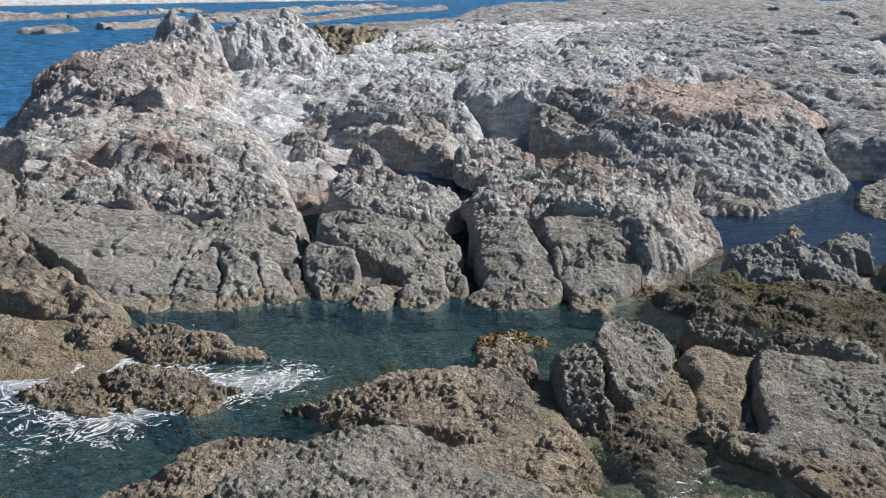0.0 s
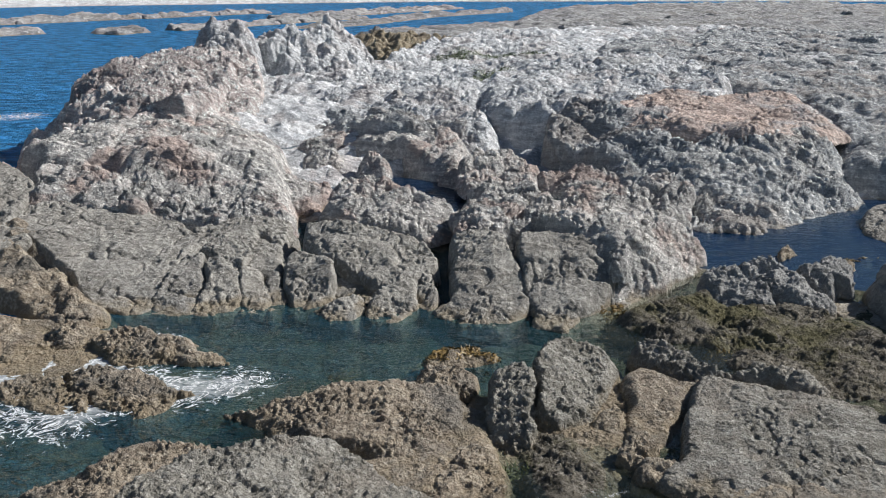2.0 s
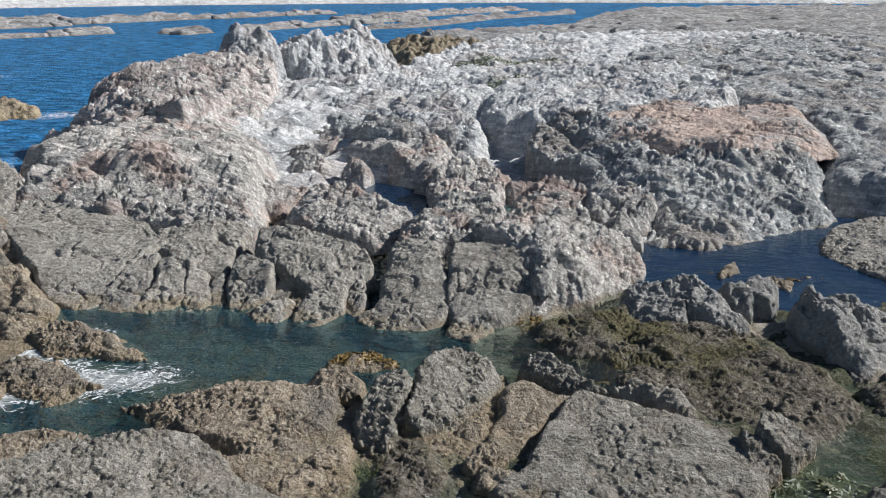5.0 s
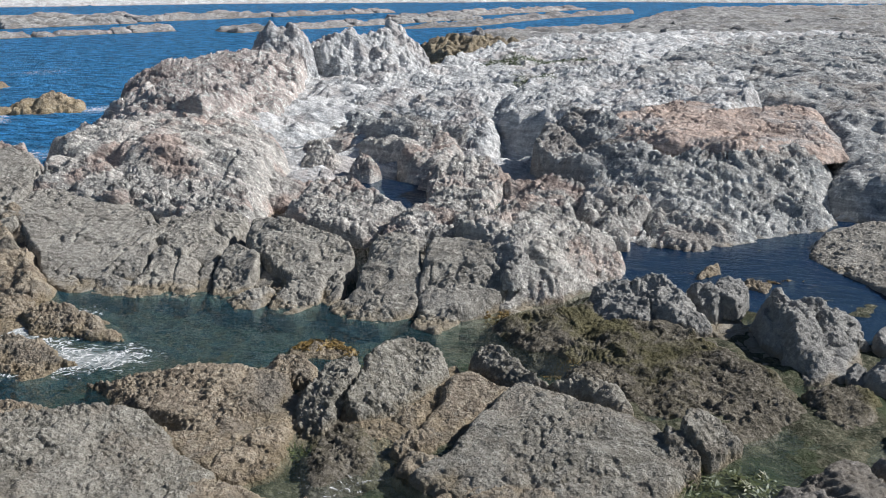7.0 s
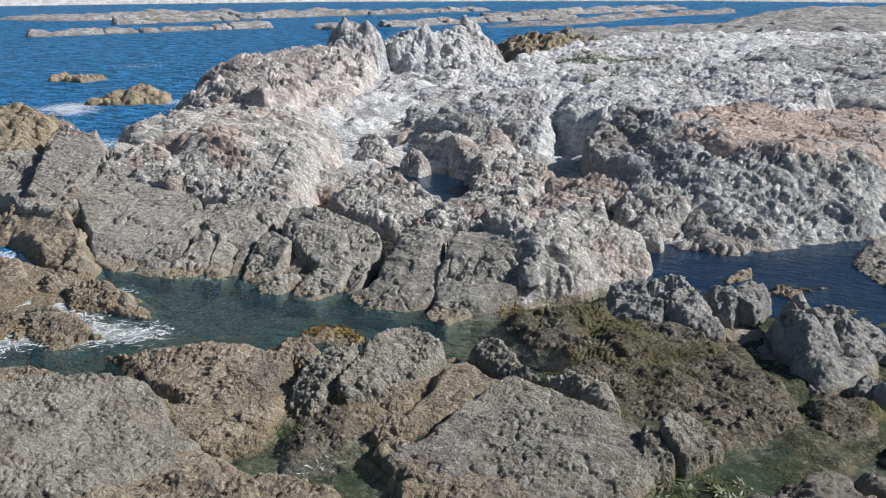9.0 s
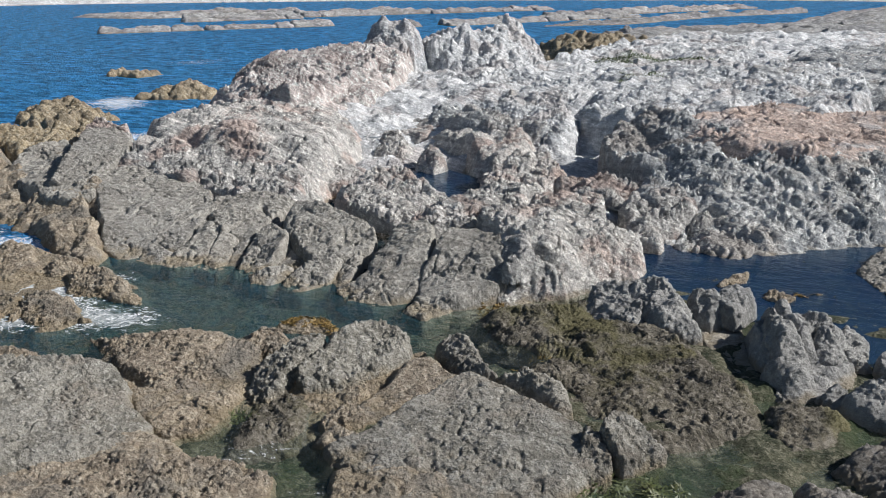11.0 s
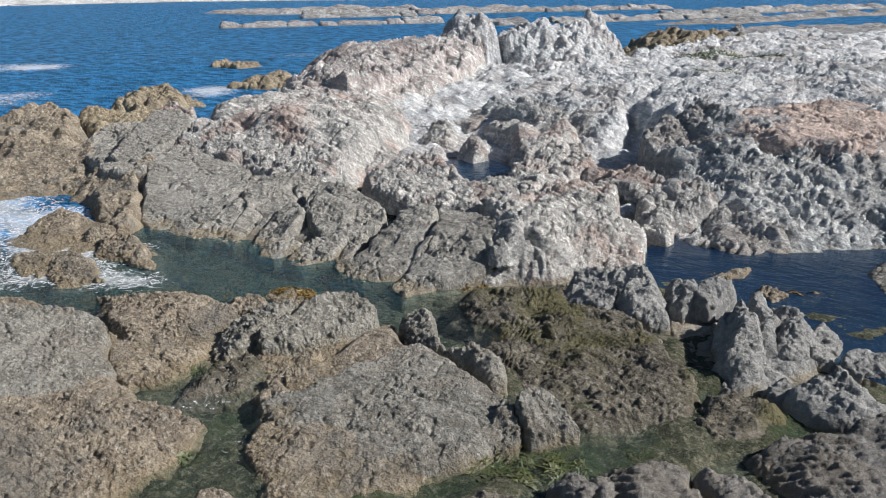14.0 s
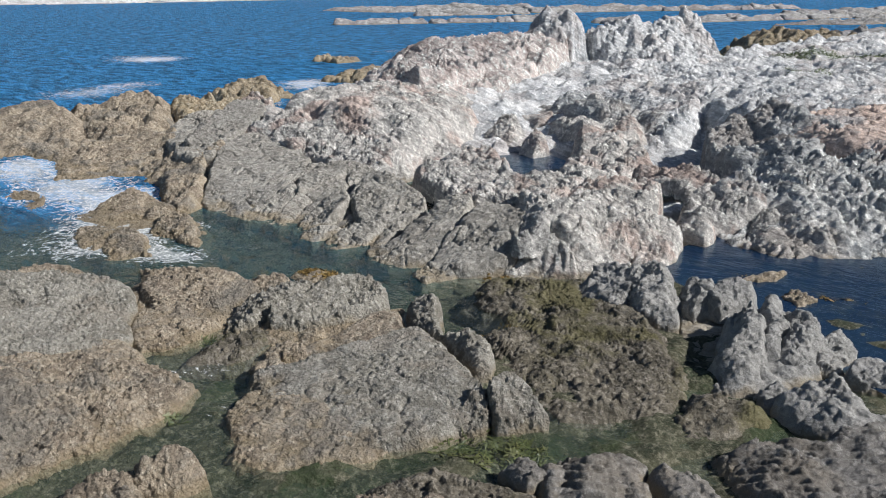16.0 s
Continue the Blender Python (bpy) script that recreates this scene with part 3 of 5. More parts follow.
depth = np.clip(0.56 + 0.84 * open_sea, 0, 1) * (1 - 0.75 * np.clip(shallow, 0, 1))
for key, values in (("foam", foam), ("depth", depth)):
    sea.data.attributes.new(key, "FLOAT", "POINT").data.foreach_set("value", values.astype(np.float32))


def tide_pool(line, z, deep, label):
    bm = bmesh.new()
    bm.faces.new([bm.verts.new((x, y, z)) for x, y in line])
    mesh = bpy.data.meshes.new("tide_pool")
    bm.to_mesh(mesh)
    mesh.materials.append(POOL)
    ob = tagged(new("tide_pool", mesh), label, "tide pool", "tide pools", "structure")
    ob.visible_shadow = False
    for key, value in (("foam", 0.0), ("depth", deep)):
        mesh.attributes.new(key, "FLOAT", "POINT").data.foreach_set("value", [value] * len(line))
    return ob


tide_pool([(9.2, 28.6), (12.5, 27.4), (15.5, 26.0), (17.5, 24.6), (20.5, 23.4), (36.0, 22.0), (36.0, 37.5), (17.5, 38.5), (9.5, 35.0)], 0.16, 0.62, "still dark blue tide pool between pale rocks")
tide_pool([(-6.5, 36.5), (-1.0, 33.5), (1.5, 34.5), (1.0, 38.5), (-3.0, 40.5), (-7.0, 40.0)], 0.5, 0.6, "small still tide pool among pale boulders")
tide_pool([(-11.2, 43.0), (-8.6, 42.4), (-8.0, 44.6), (-9.5, 46.2), (-11.4, 45.8)], 1.42, 0.5, "small high tide pool among white rocks")


# ---------------------------------------------------------------- rocks
# the bank behind the channel: grey slabs and lobes, split by cracks
bank([(-15.22, 28.03, 1.50), (-13.47, 26.85, 1.15), (-11.74, 25.24, 0.80), (-10.26, 24.00, 0.20), (-8.89, 23.31, 0.05), (-8.43, 23.73, 0.10), (-8.25, 27.10, 0.85), (-8.10, 28.00, 1.00), (-10.02, 29.99, 1.35), (-12.86, 30.44, 1.60), (-15.20, 30.29, 1.80)], flat=1)
bank([(-8.35, 23.57, 0.03), (-6.98, 23.34, 0.00), (-6.99, 24.69, 0.30), (-7.60, 26.85, 0.85), (-8.16, 27.15, 0.90), (-8.36, 25.07, 0.50)])
bank([(-6.97, 23.44, 0.00), (-6.15, 23.41, 0.00), (-5.58, 23.86, 0.00), (-6.01, 25.66, 0.60), (-6.34, 26.26, 0.85), (-7.41, 26.75, 0.85), (-6.85, 24.58, 0.35)])
bank([(-5.49, 23.88, 0.00), (-4.71, 23.83, 0.00), (-4.75, 24.72, 0.10), (-5.38, 26.18, 0.40), (-6.04, 26.11, 0.75), (-5.87, 25.39, 0.50)])
bank([(-6.04, 26.12, 0.85), (-7.85, 27.69, 1.00), (-8.63, 28.73, 1.20), (-7.13, 29.81, 1.50), (-5.41, 30.04, 1.20), (-5.28, 28.32, 0.90), (-6.43, 29.07, 1.00)])
bank([(-6.11, 26.43, 0.70), (-6.65, 27.48, 0.90), (-6.30, 28.72, 1.00), (-5.28, 28.29, 0.80), (-4.93, 26.67, 0.50), (-5.47, 26.41, 0.40)])
bank([(-4.40, 23.78, 0.00), (-4.99, 25.22, 0.20), (-5.15, 26.21, 0.40), (-4.79, 26.26, 0.40), (-4.20, 24.54, 0.00)])
bank([(-4.11, 24.55, 0.00), (-4.68, 26.59, 0.75), (-4.23, 27.15, 1.00), (-3.35, 26.63, 1.00), (-2.73, 25.52, 0.80), (-2.78, 24.98, 0.40), (-3.16, 24.30, 0.05), (-3.59, 23.88, 0.00)])
bank([(-4.35, 28.15, 1.10), (-4.48, 28.97, 1.50), (-3.44, 28.79, 1.70), (-1.81, 28.23, 1.60), (0.03, 27.72, 1.20), (0.40, 26.79, 0.90), (-0.11, 25.86, 0.60), (-1.17, 25.45, 0.50), (-2.05, 25.89, 0.70), (-2.97, 26.36, 0.90), (-3.74, 27.21, 1.00)])
bank([(-3.26, 23.93, 0.00), (-2.50, 24.37, 0.35), (-1.75, 24.72, 0.35), (-1.51, 24.15, 0.10), (-1.78, 23.43, 0.00), (-2.70, 23.44, 0.00)])
bank([(-1.36, 23.71, 0.00), (-1.35, 24.65, 0.40), (-0.74, 25.26, 0.65), (-0.12, 25.48, 0.60), (-0.02, 24.34, 0.20), (-0.31, 23.31, 0.00), (-0.85, 23.33, 0.00)])
bank([(-0.06, 24.83, 0.10), (-0.10, 26.02, 0.50), (0.18, 26.34, 0.60), (0.54, 25.15, 0.30), (0.48, 24.30, 0.05)])
bank([(0.70, 24.09, 0.05), (1.23, 24.72, 0.50), (1.02, 26.58, 1.00), (1.02, 27.87, 1.40), (2.10, 28.03, 1.60), (2.79, 27.13, 1.50), (3.33, 25.48, 0.90), (3.54, 24.21, 0.25), (2.68, 23.27, 0.00), (1.46, 23.32, 0.00)])
bank([(3.62, 24.34, 0.20), (3.35, 26.00, 1.30), (3.29, 27.51, 1.60), (4.28, 27.81, 1.75), (5.45, 27.15, 1.60), (6.29, 25.84, 1.10), (6.04, 25.09, 0.60), (5.02, 24.04, 0.40), (4.21, 23.44, 0.05)])
bank([(3.71, 23.28, 0.00), (3.82, 23.91, 0.20), (4.85, 24.05, 0.35), (5.07, 23.76, 0.15), (4.57, 22.89, 0.00)])
pale([(5.15, 27.59, 1.75), (5.81, 27.67, 1.85), (6.74, 26.70, 1.60), (6.55, 25.85, 1.30), (6.28, 25.67, 1.20), (5.64, 26.87, 1.60)], smooth=1)
pale([(6.14, 25.24, 0.45), (6.39, 26.03, 1.00), (6.93, 26.74, 1.40), (7.58, 26.84, 1.20), (7.87, 26.61, 0.70), (7.32, 26.03, 0.30), (6.60, 25.72, 0.15)])
# pale slabs above the bank
pale([(-15.92, 30.28, 1.90), (-12.63, 30.03, 1.60), (-9.69, 29.79, 1.35), (-6.95, 29.27, 1.10), (-5.47, 30.17, 1.00), (-6.63, 32.95, 1.50), (-8.62, 33.69, 2.00), (-11.75, 33.87, 2.50), (-14.84, 34.24, 2.60), (-16.15, 32.81, 2.50)])
pale([(3.92, 28.79, 1.75), (4.55, 30.60, 1.90), (5.57, 33.30, 1.90), (7.14, 33.42, 1.80), (7.92, 31.26, 1.50), (9.19, 31.27, 1.10), (9.55, 30.47, 0.70), (9.85, 29.46, 0.40), (7.90, 26.89, 0.50), (7.60, 27.13, 1.20), (6.75, 27.01, 1.60), (5.43, 27.79, 1.80)])
pale([(0.87, 36.02, 1.20), (0.50, 37.87, 1.80), (1.45, 40.03, 1.90), (3.13, 39.40, 1.80), (3.99, 38.41, 1.50), (3.62, 35.83, 1.20), (2.30, 34.23, 1.20)])
pale([(1.17, 28.89, 1.30), (0.89, 30.75, 1.40), (1.90, 33.50, 1.50), (3.45, 34.63, 1.50), (4.52, 31.33, 1.70), (3.61, 28.97, 1.75), (2.28, 28.18, 1.60)])
pale([(-8.23, 41.37, 0.80), (-8.26, 42.57, 1.60), (-6.92, 42.78, 1.80), (-5.62, 41.87, 1.50), (-5.28, 40.40, 0.80), (-6.39, 39.64, 0.60), (-7.52, 40.00, 0.60)], dome=.6, edge=.9, base=.2, smooth=1, grow=.08)
pale([(-4.48, 39.51, 0.60), (-4.49, 40.86, 1.30), (-3.97, 41.15, 1.60), (-3.22, 40.34, 1.30), (-3.03, 39.32, 0.60), (-3.70, 39.19, 0.50)], dome=.4, edge=.6, base=.2, smooth=1, grow=.08)
pale([(-4.63, 32.69, 0.90), (-4.62, 34.46, 1.30), (-3.69, 35.83, 1.50), (-1.95, 34.88, 1.40), (0.27, 33.36, 1.00), (0.65, 31.61, 0.80), (-0.30, 30.01, 0.90), (-2.34, 30.31, 1.30), (-3.40, 30.93, 1.20)])
pale([(-7.23, 35.33, 1.00), (-7.24, 37.01, 1.20), (-5.81, 37.68, 1.00), (-5.30, 36.35, 0.80), (-5.95, 34.54, 0.60), (-6.73, 34.55, 0.70)])
pale([(4.03, 37.58, 1.30), (6.31, 38.32, 1.45), (7.60, 37.57, 1.40), (7.51, 36.19, 1.10), (6.06, 36.52, 1.10), (4.32, 36.83, 1.10)], smooth=1)
pale([(7.73, 35.83, 1.20), (8.24, 36.70, 1.50), (9.65, 36.67, 1.80), (10.48, 35.38, 1.40), (9.91, 34.03, 0.90), (8.72, 32.94, 0.70), (8.30, 33.42, 0.90)])
# brown seaward flank
bank([(-16.66, 27.13, 1.60), (-15.55, 28.19, 1.60), (-15.98, 30.89, 2.10), (-17.53, 32.87, 2.45), (-20.25, 34.48, 2.55), (-20.81, 32.97, 2.60)])
# front of the channel
brown([(-8.89, 20.86, 0.25), (-8.44, 21.33, 0.40), (-7.27, 21.58, 0.45), (-5.87, 20.90, 0.40), (-4.59, 20.41, 0.20), (-4.36, 19.91, 0.03), (-5.07, 19.86, 0.03), (-6.38, 19.90, 0.10), (-7.64, 19.76, 0.10)])
brown([(-10.25, 21.22, 0.30), (-10.04, 21.93, 0.50), (-9.28, 21.95, 0.40), (-8.49, 21.41, 0.20), (-8.83, 20.64, 0.10), (-9.76, 20.73, 0.15)])
brown([(-13.86, 22.25, 0.40), (-12.67, 22.44, 0.40), (-11.38, 21.71, 0.35), (-9.95, 20.81, 0.15), (-9.46, 20.31, 0.05), (-10.48, 19.63, 0.03), (-11.63, 20.22, 0.08), (-12.64, 19.92, 0.10)])
brown([(-10.27, 18.30, 0.08), (-9.77, 18.76, 0.25), (-8.80, 18.75, 0.25), (-7.92, 18.19, 0.15), (-6.90, 17.29, 0.03), (-7.71, 16.89, 0.02), (-8.89, 17.27, 0.03)])
brown([(-8.62, 18.94, 0.15), (-8.30, 19.26, 0.30), (-6.89, 19.29, 0.35), (-5.59, 18.59, 0.30), (-4.73, 18.30, 0.03), (-5.45, 17.94, 0.08), (-6.78, 17.55, 0.08), (-7.53, 17.84, 0.15)])
brown([(-6.73, 13.57, 0.20), (-6.02, 13.99, 0.40), (-5.23, 14.65, 0.60), (-4.92, 15.18, 0.60), (-3.36, 15.33, 0.50), (-3.07, 14.95, 0.40), (-3.32, 13.95, 0.50), (-3.90, 12.89, 0.70), (-4.45, 11.45, 0.80)])
grey([(0.14, 14.98, 0.35), (1.89, 13.91, 0.25), (1.94, 12.67, 0.45), (0.97, 10.91, 0.60), (-0.57, 9.07, 0.80), (-4.82, 10.30, 0.90), (-4.04, 12.90, 1.00), (-3.38, 14.35, 0.90), (-1.81, 15.24, 0.80), (-0.69, 15.46, 0.60)], dome=.1)
brown([(1.54, 10.68, 0.50), (2.17, 12.55, 0.40), (4.29, 13.44, 0.30), (5.76, 13.56, 0.12), (6.25, 12.59, 0.08), (6.46, 11.10, 0.08), (6.39, 9.77, 0.08), (6.45, 8.72, 0.08), (6.65, 7.43, 0.10), (2.96, 7.19, 0.70)], dome=.2)
brown([(-3.63, 17.29, 0.03), (-2.66, 17.84, 0.20), (-1.12, 18.13, 0.35), (-0.08, 18.63, 0.45), (1.37, 18.67, 0.40), (1.97, 17.81, 0.40), (1.80, 16.59, 0.20), (1.47, 15.18, 0.15), (0.21, 15.63, 0.35), (-1.34, 15.94, 0.30), (-2.34, 16.70, 0.15)], dome=.12)
brown([(1.83, 14.07, 0.03), (1.76, 15.27, 0.20), (2.46, 16.61, 0.25), (2.79, 16.20, 0.20), (3.04, 14.53, 0.10), (2.67, 13.94, 0.03)])
grey([(2.61, 16.59, 0.12), (2.56, 17.57, 0.60), (2.65, 18.84, 0.80), (3.46, 19.26, 0.88), (3.68, 18.21, 0.80), (3.55, 16.98, 0.70), (3.59, 16.34, 0.25), (3.15, 16.28, 0.10)])
grey([(3.85, 17.41, 0.75), (3.70, 19.19, 0.90), (4.38, 20.51, 0.92), (5.43, 20.31, 0.75), (5.74, 19.70, 0.55), (5.47, 18.87, 0.40), (4.72, 17.41, 0.30), (4.22, 17.12, 0.50)])
brown([(1.12, 18.47, 0.30), (1.08, 19.03, 0.60), (1.68, 19.40, 0.70), (2.23, 19.19, 0.60), (2.04, 18.59, 0.30), (1.58, 18.36, 0.20)])
brown([(3.67, 16.75, 0.08), (3.65, 17.57, 0.35), (4.22, 17.17, 0.35), (4.60, 16.90, 0.10), (4.32, 15.98, 0.03)])
grey([(6.15, 20.69, 0.50), (6.63, 21.30, 0.70), (7.48, 20.48, 0.72), (8.39, 19.54, 0.60), (8.83, 19.62, 0.40), (8.12, 19.42, 0.30), (7.17, 19.59, 0.30), (6.33, 20.35, 0.35)], dome=.14)
grey([(8.48, 19.58, 0.40), (9.25, 19.81, 0.60), (10.27, 19.49, 0.60), (10.63, 18.89, 0.45), (10.39, 18.63, 0.35), (9.43, 19.11, 0.40)], dome=.14)
brown([(5.89, 19.13, 0.45), (6.46, 19.89, 0.50), (7.29, 19.42, 0.40), (8.12, 19.42, 0.30), (6.95, 17.76, 0.20), (6.03, 16.14, 0.08), (5.43, 15.70, 0.03), (5.77, 17.60, 0.20)], smooth=1)
grey([(6.13, 14.96, 0.15), (6.70, 15.87, 0.35), (6.95, 17.17, 0.42), (7.81, 19.28, 0.50), (9.56, 18.72, 0.55), (11.35, 17.83, 0.50), (11.97, 16.61, 0.35), (11.58, 15.40, 0.30), (11.10, 14.85, 0.22), (10.18, 13.74, 0.08), (8.76, 13.47, 0.05), (7.76, 14.20, 0.12)], flat=1, dome=.08)
grey([(11.59, 16.13, 0.20), (11.47, 17.18, 0.65), (11.44, 17.58, 0.80), (12.20, 17.03, 0.50), (12.25, 16.77, 0.20), (12.02, 16.36, 0.15)], edge=.14, grow=.08)
grey([(11.76, 17.40, 0.95), (12.01, 17.94, 1.00), (12.62, 18.01, 0.85), (13.14, 17.89, 0.35), (12.89, 17.46, 0.20), (12.53, 17.01, 0.45)], edge=.14, grow=.08)
shelf([(9.43, 21.35, 0.12), (9.00, 23.38, 0.25), (9.94, 24.99, 0.38), (11.98, 24.46, 0.36), (14.12, 22.70, 0.25), (14.77, 21.46, 0.12), (14.31, 20.40, 0.08), (13.42, 19.61, 0.08), (11.51, 20.70, 0.14)], dome=.08)
shelf([(6.86, 22.50, 0.10), (6.36, 24.19, 0.30), (8.32, 25.52, 0.50), (9.56, 25.56, 0.50), (9.44, 23.91, 0.35), (8.58, 22.29, 0.25)])
# knobbly pale cluster beside the right-hand pool
knob([(10.70, 25.32, 0.75), (10.39, 26.45, 1.20), (11.18, 26.78, 1.20), (12.04, 25.91, 1.00), (12.60, 24.44, 0.50), (11.83, 24.39, 0.55)], dome=.15)
knob([(9.10, 25.00, 0.45), (9.01, 26.07, 0.80), (10.36, 26.45, 1.10), (11.14, 24.67, 0.60), (10.34, 24.36, 0.45)])
knob([(12.23, 25.77, 0.70), (12.11, 26.30, 1.00), (12.78, 26.56, 1.00), (13.19, 26.03, 0.90), (12.90, 25.34, 0.65)], dome=.1)
knob([(13.05, 25.92, 0.90), (12.91, 26.64, 1.10), (13.36, 27.17, 1.15), (13.81, 27.15, 1.00), (13.85, 26.54, 0.80), (13.56, 25.70, 0.80)], dome=.15)
knob([(15.25, 22.08, 0.20), (14.71, 22.97, 0.65), (14.33, 24.67, 1.10), (14.39, 25.76, 1.20), (15.06, 24.78, 1.10), (15.69, 23.54, 0.75), (15.96, 22.71, 0.20), (15.72, 22.17, 0.10)], dome=.2)
knob([(15.43, 23.75, 0.60), (14.94, 25.00, 1.00), (14.63, 26.14, 1.15), (15.00, 26.34, 1.10), (15.55, 25.09, 0.90), (15.85, 23.89, 0.60)], dome=.15)
knob([(16.07, 23.72, 0.50), (15.57, 25.11, 0.90), (15.35, 26.10, 1.10), (15.71, 26.20, 1.00), (16.43, 25.11, 0.75), (16.61, 24.33, 0.45), (16.44, 23.69, 0.40)], dome=.15)
bank([(12.40, 25.39, 0.20), (13.14, 26.64, 0.40), (13.77, 25.75, 0.20), (14.59, 23.25, 0.02), (14.91, 21.77, 0.00), (13.47, 23.81, 0.05)], flat=1, smooth=1)
knob([(16.63, 24.49, 0.40), (16.33, 25.41, 0.70), (16.57, 26.36, 0.70), (17.03, 25.91, 0.50), (17.18, 24.69, 0.35)])
knob([(16.56, 22.20, 0.45), (16.93, 22.64, 0.80), (17.52, 23.08, 0.90), (18.13, 22.76, 0.80), (18.78, 22.54, 0.70), (19.52, 22.86, 0.50), (18.36, 21.52, 0.40), (17.55, 21.45, 0.40), (16.86, 21.63, 0.35)])
strata([(16.37, 19.09, 0.15), (16.91, 19.99, 0.50), (18.02, 20.75, 0.60), (18.75, 22.36, 0.60), (20.35, 22.89, 0.60), (20.99, 19.97, 0.50), (19.64, 17.65, 0.40), (18.15, 17.69, 0.30), (17.23, 18.27, 0.25)])
strata([(14.32, 15.77, 0.20), (14.40, 16.60, 0.45), (15.05, 17.44, 0.50), (15.88, 17.60, 0.40), (16.06, 16.86, 0.30), (15.72, 15.63, 0.30), (14.91, 15.34, 0.20)])
strata([(16.02, 17.35, 0.30), (16.18, 17.94, 0.50), (17.02, 17.72, 0.45), (18.22, 17.01, 0.40), (17.57, 16.18, 0.30)])
brown([(8.69, 10.38, 0.25), (8.42, 10.64, 0.65), (8.56, 11.19, 0.80), (8.96, 11.57, 0.60), (9.44, 11.45, 0.25), (9.42, 10.98, 0.15)])
brown([(8.04, 9.05, 0.15), (7.89, 9.94, 0.40), (8.21, 10.55, 0.50), (8.88, 10.30, 0.40), (9.60, 9.97, 0.40), (10.23, 9.21, 0.40)])
brown([(11.86, 12.37, 0.20), (12.25, 13.16, 0.35), (12.87, 13.46, 0.35), (13.27, 13.97, 0.40), (14.05, 14.05, 0.35), (13.88, 12.48, 0.40)])
# headland, towers and the white reef behind
buff([(-16.40, 32.78, 2.50), (-13.94, 33.06, 2.70), (-11.42, 33.14, 2.70), (-8.40, 33.10, 2.10), (-6.40, 32.60, 1.50), (-6.95, 35.74, 2.10), (-8.60, 41.20, 1.90), (-11.80, 44.73, 2.20), (-12.74, 42.71, 3.00), (-14.92, 40.67, 3.30), (-17.57, 40.40, 3.30), (-18.65, 36.95, 2.90), (-19.82, 36.44, 2.70)], grow=.5, base=-.3)
pink([(-24.60, 44.50, 0.10), (-25.60, 48.50, 0.30), (-25.60, 52.50, 1.20), (-24.00, 57.00, 3.00), (-21.60, 61.50, 4.20), (-16.00, 61.50, 4.30), (-13.50, 55.00, 3.90), (-11.80, 49.00, 3.30), (-12.00, 43.80, 2.50), (-14.00, 41.00, 2.90), (-17.70, 40.30, 2.60), (-21.00, 40.30, 1.90), (-23.00, 41.50, 0.50)], grow=.2, edge=.6, base=-.8, ledge=.22, lump=.4, block=.75, block_size=2.2, blocks=6, block_scale=1.2, knots=[(-23.2,50.5,3.2),(-21.6,46.5,2.9),(-19.5,46.7,3.3),(-20.5,50.7,3.7),(-19.6,43,2.7),(-19.6,56,4.0)])
blue([(9.91, 33.83, 0.60), (9.54, 34.78, 0.80), (10.55, 32.57, 0.30), (12.58, 32.62, 0.25), (14.39, 34.20, 0.30), (17.11, 36.25, 0.40), (18.12, 37.82, 0.50), (17.79, 39.06, 1.20), (18.77, 41.97, 1.90), (18.48, 44.04, 2.60), (14.55, 41.98, 2.90), (10.57, 41.30, 2.40), (7.36, 39.87, 1.80), (7.94, 35.38, 1.20), (9.31, 34.91, 1.00)], grow=.5)
blue([(4.50, 42.60, 2.10), (4.80, 45.00, 2.70), (5.90, 46.60, 3.20), (8.04, 45.20, 3.30), (10.80, 43.71, 2.90), (10.19, 39.73, 2.00), (7.36, 39.40, 1.70), (6.10, 40.70, 1.90)], grow=.15, base=-.2, edge=.4, bevel=2.5, ledge=.4, label="blue-grey layered cliff above a dark hollow")
red([(7.46, 44.76, 3.00), (9.81, 49.26, 3.10), (14.89, 51.97, 3.10), (19.22, 51.51, 2.90), (18.92, 43.65, 2.40), (14.38, 41.04, 2.80), (10.63, 42.11, 2.80)])
white([(-10.97, 46.43, 1.60), (-8.41, 49.47, 2.30), (-5.52, 52.35, 2.60), (-0.99, 53.31, 2.70), (1.90, 48.21, 2.50), (2.04, 44.67, 1.50), (1.05, 44.04, 1.30), (-0.61, 42.88, 0.90), (-3.20, 43.87, 0.90), (-6.03, 45.32, 1.20), (-9.14, 47.01, 1.30)], grow=.2, edge=1.2, block=.4, base=0.0)
white([(-14.80, 54.30, 2.00), (-14.11, 58.39, 3.00), (-10.28, 59.52, 3.30), (-7.45, 66.09, 3.00), (-1.04, 60.31, 2.90), (2.43, 55.50, 2.80), (-0.10, 51.67, 2.60), (-5.42, 51.84, 2.50), (-10.03, 50.10, 2.00)], base=0.0)
white([(1.13, 49.57, 2.60), (0.94, 60.48, 2.90), (2.53, 69.07, 3.20), (8.29, 69.89, 3.60), (15.45, 68.06, 3.40), (16.66, 56.46, 3.20), (14.51, 49.71, 3.10), (8.21, 48.33, 2.90), (5.11, 46.67, 2.80)], base=0.0, res=.095)
white([(-7.96, 64.23, 3.20), (-6.83, 79.48, 3.60), (-3.98, 87.13, 3.80), (1.29, 95.29, 4.10), (7.18, 84.09, 3.80), (9.28, 72.02, 3.40), (2.72, 64.96, 3.00), (-3.52, 63.51, 2.90)], base=0.0, res=.11)
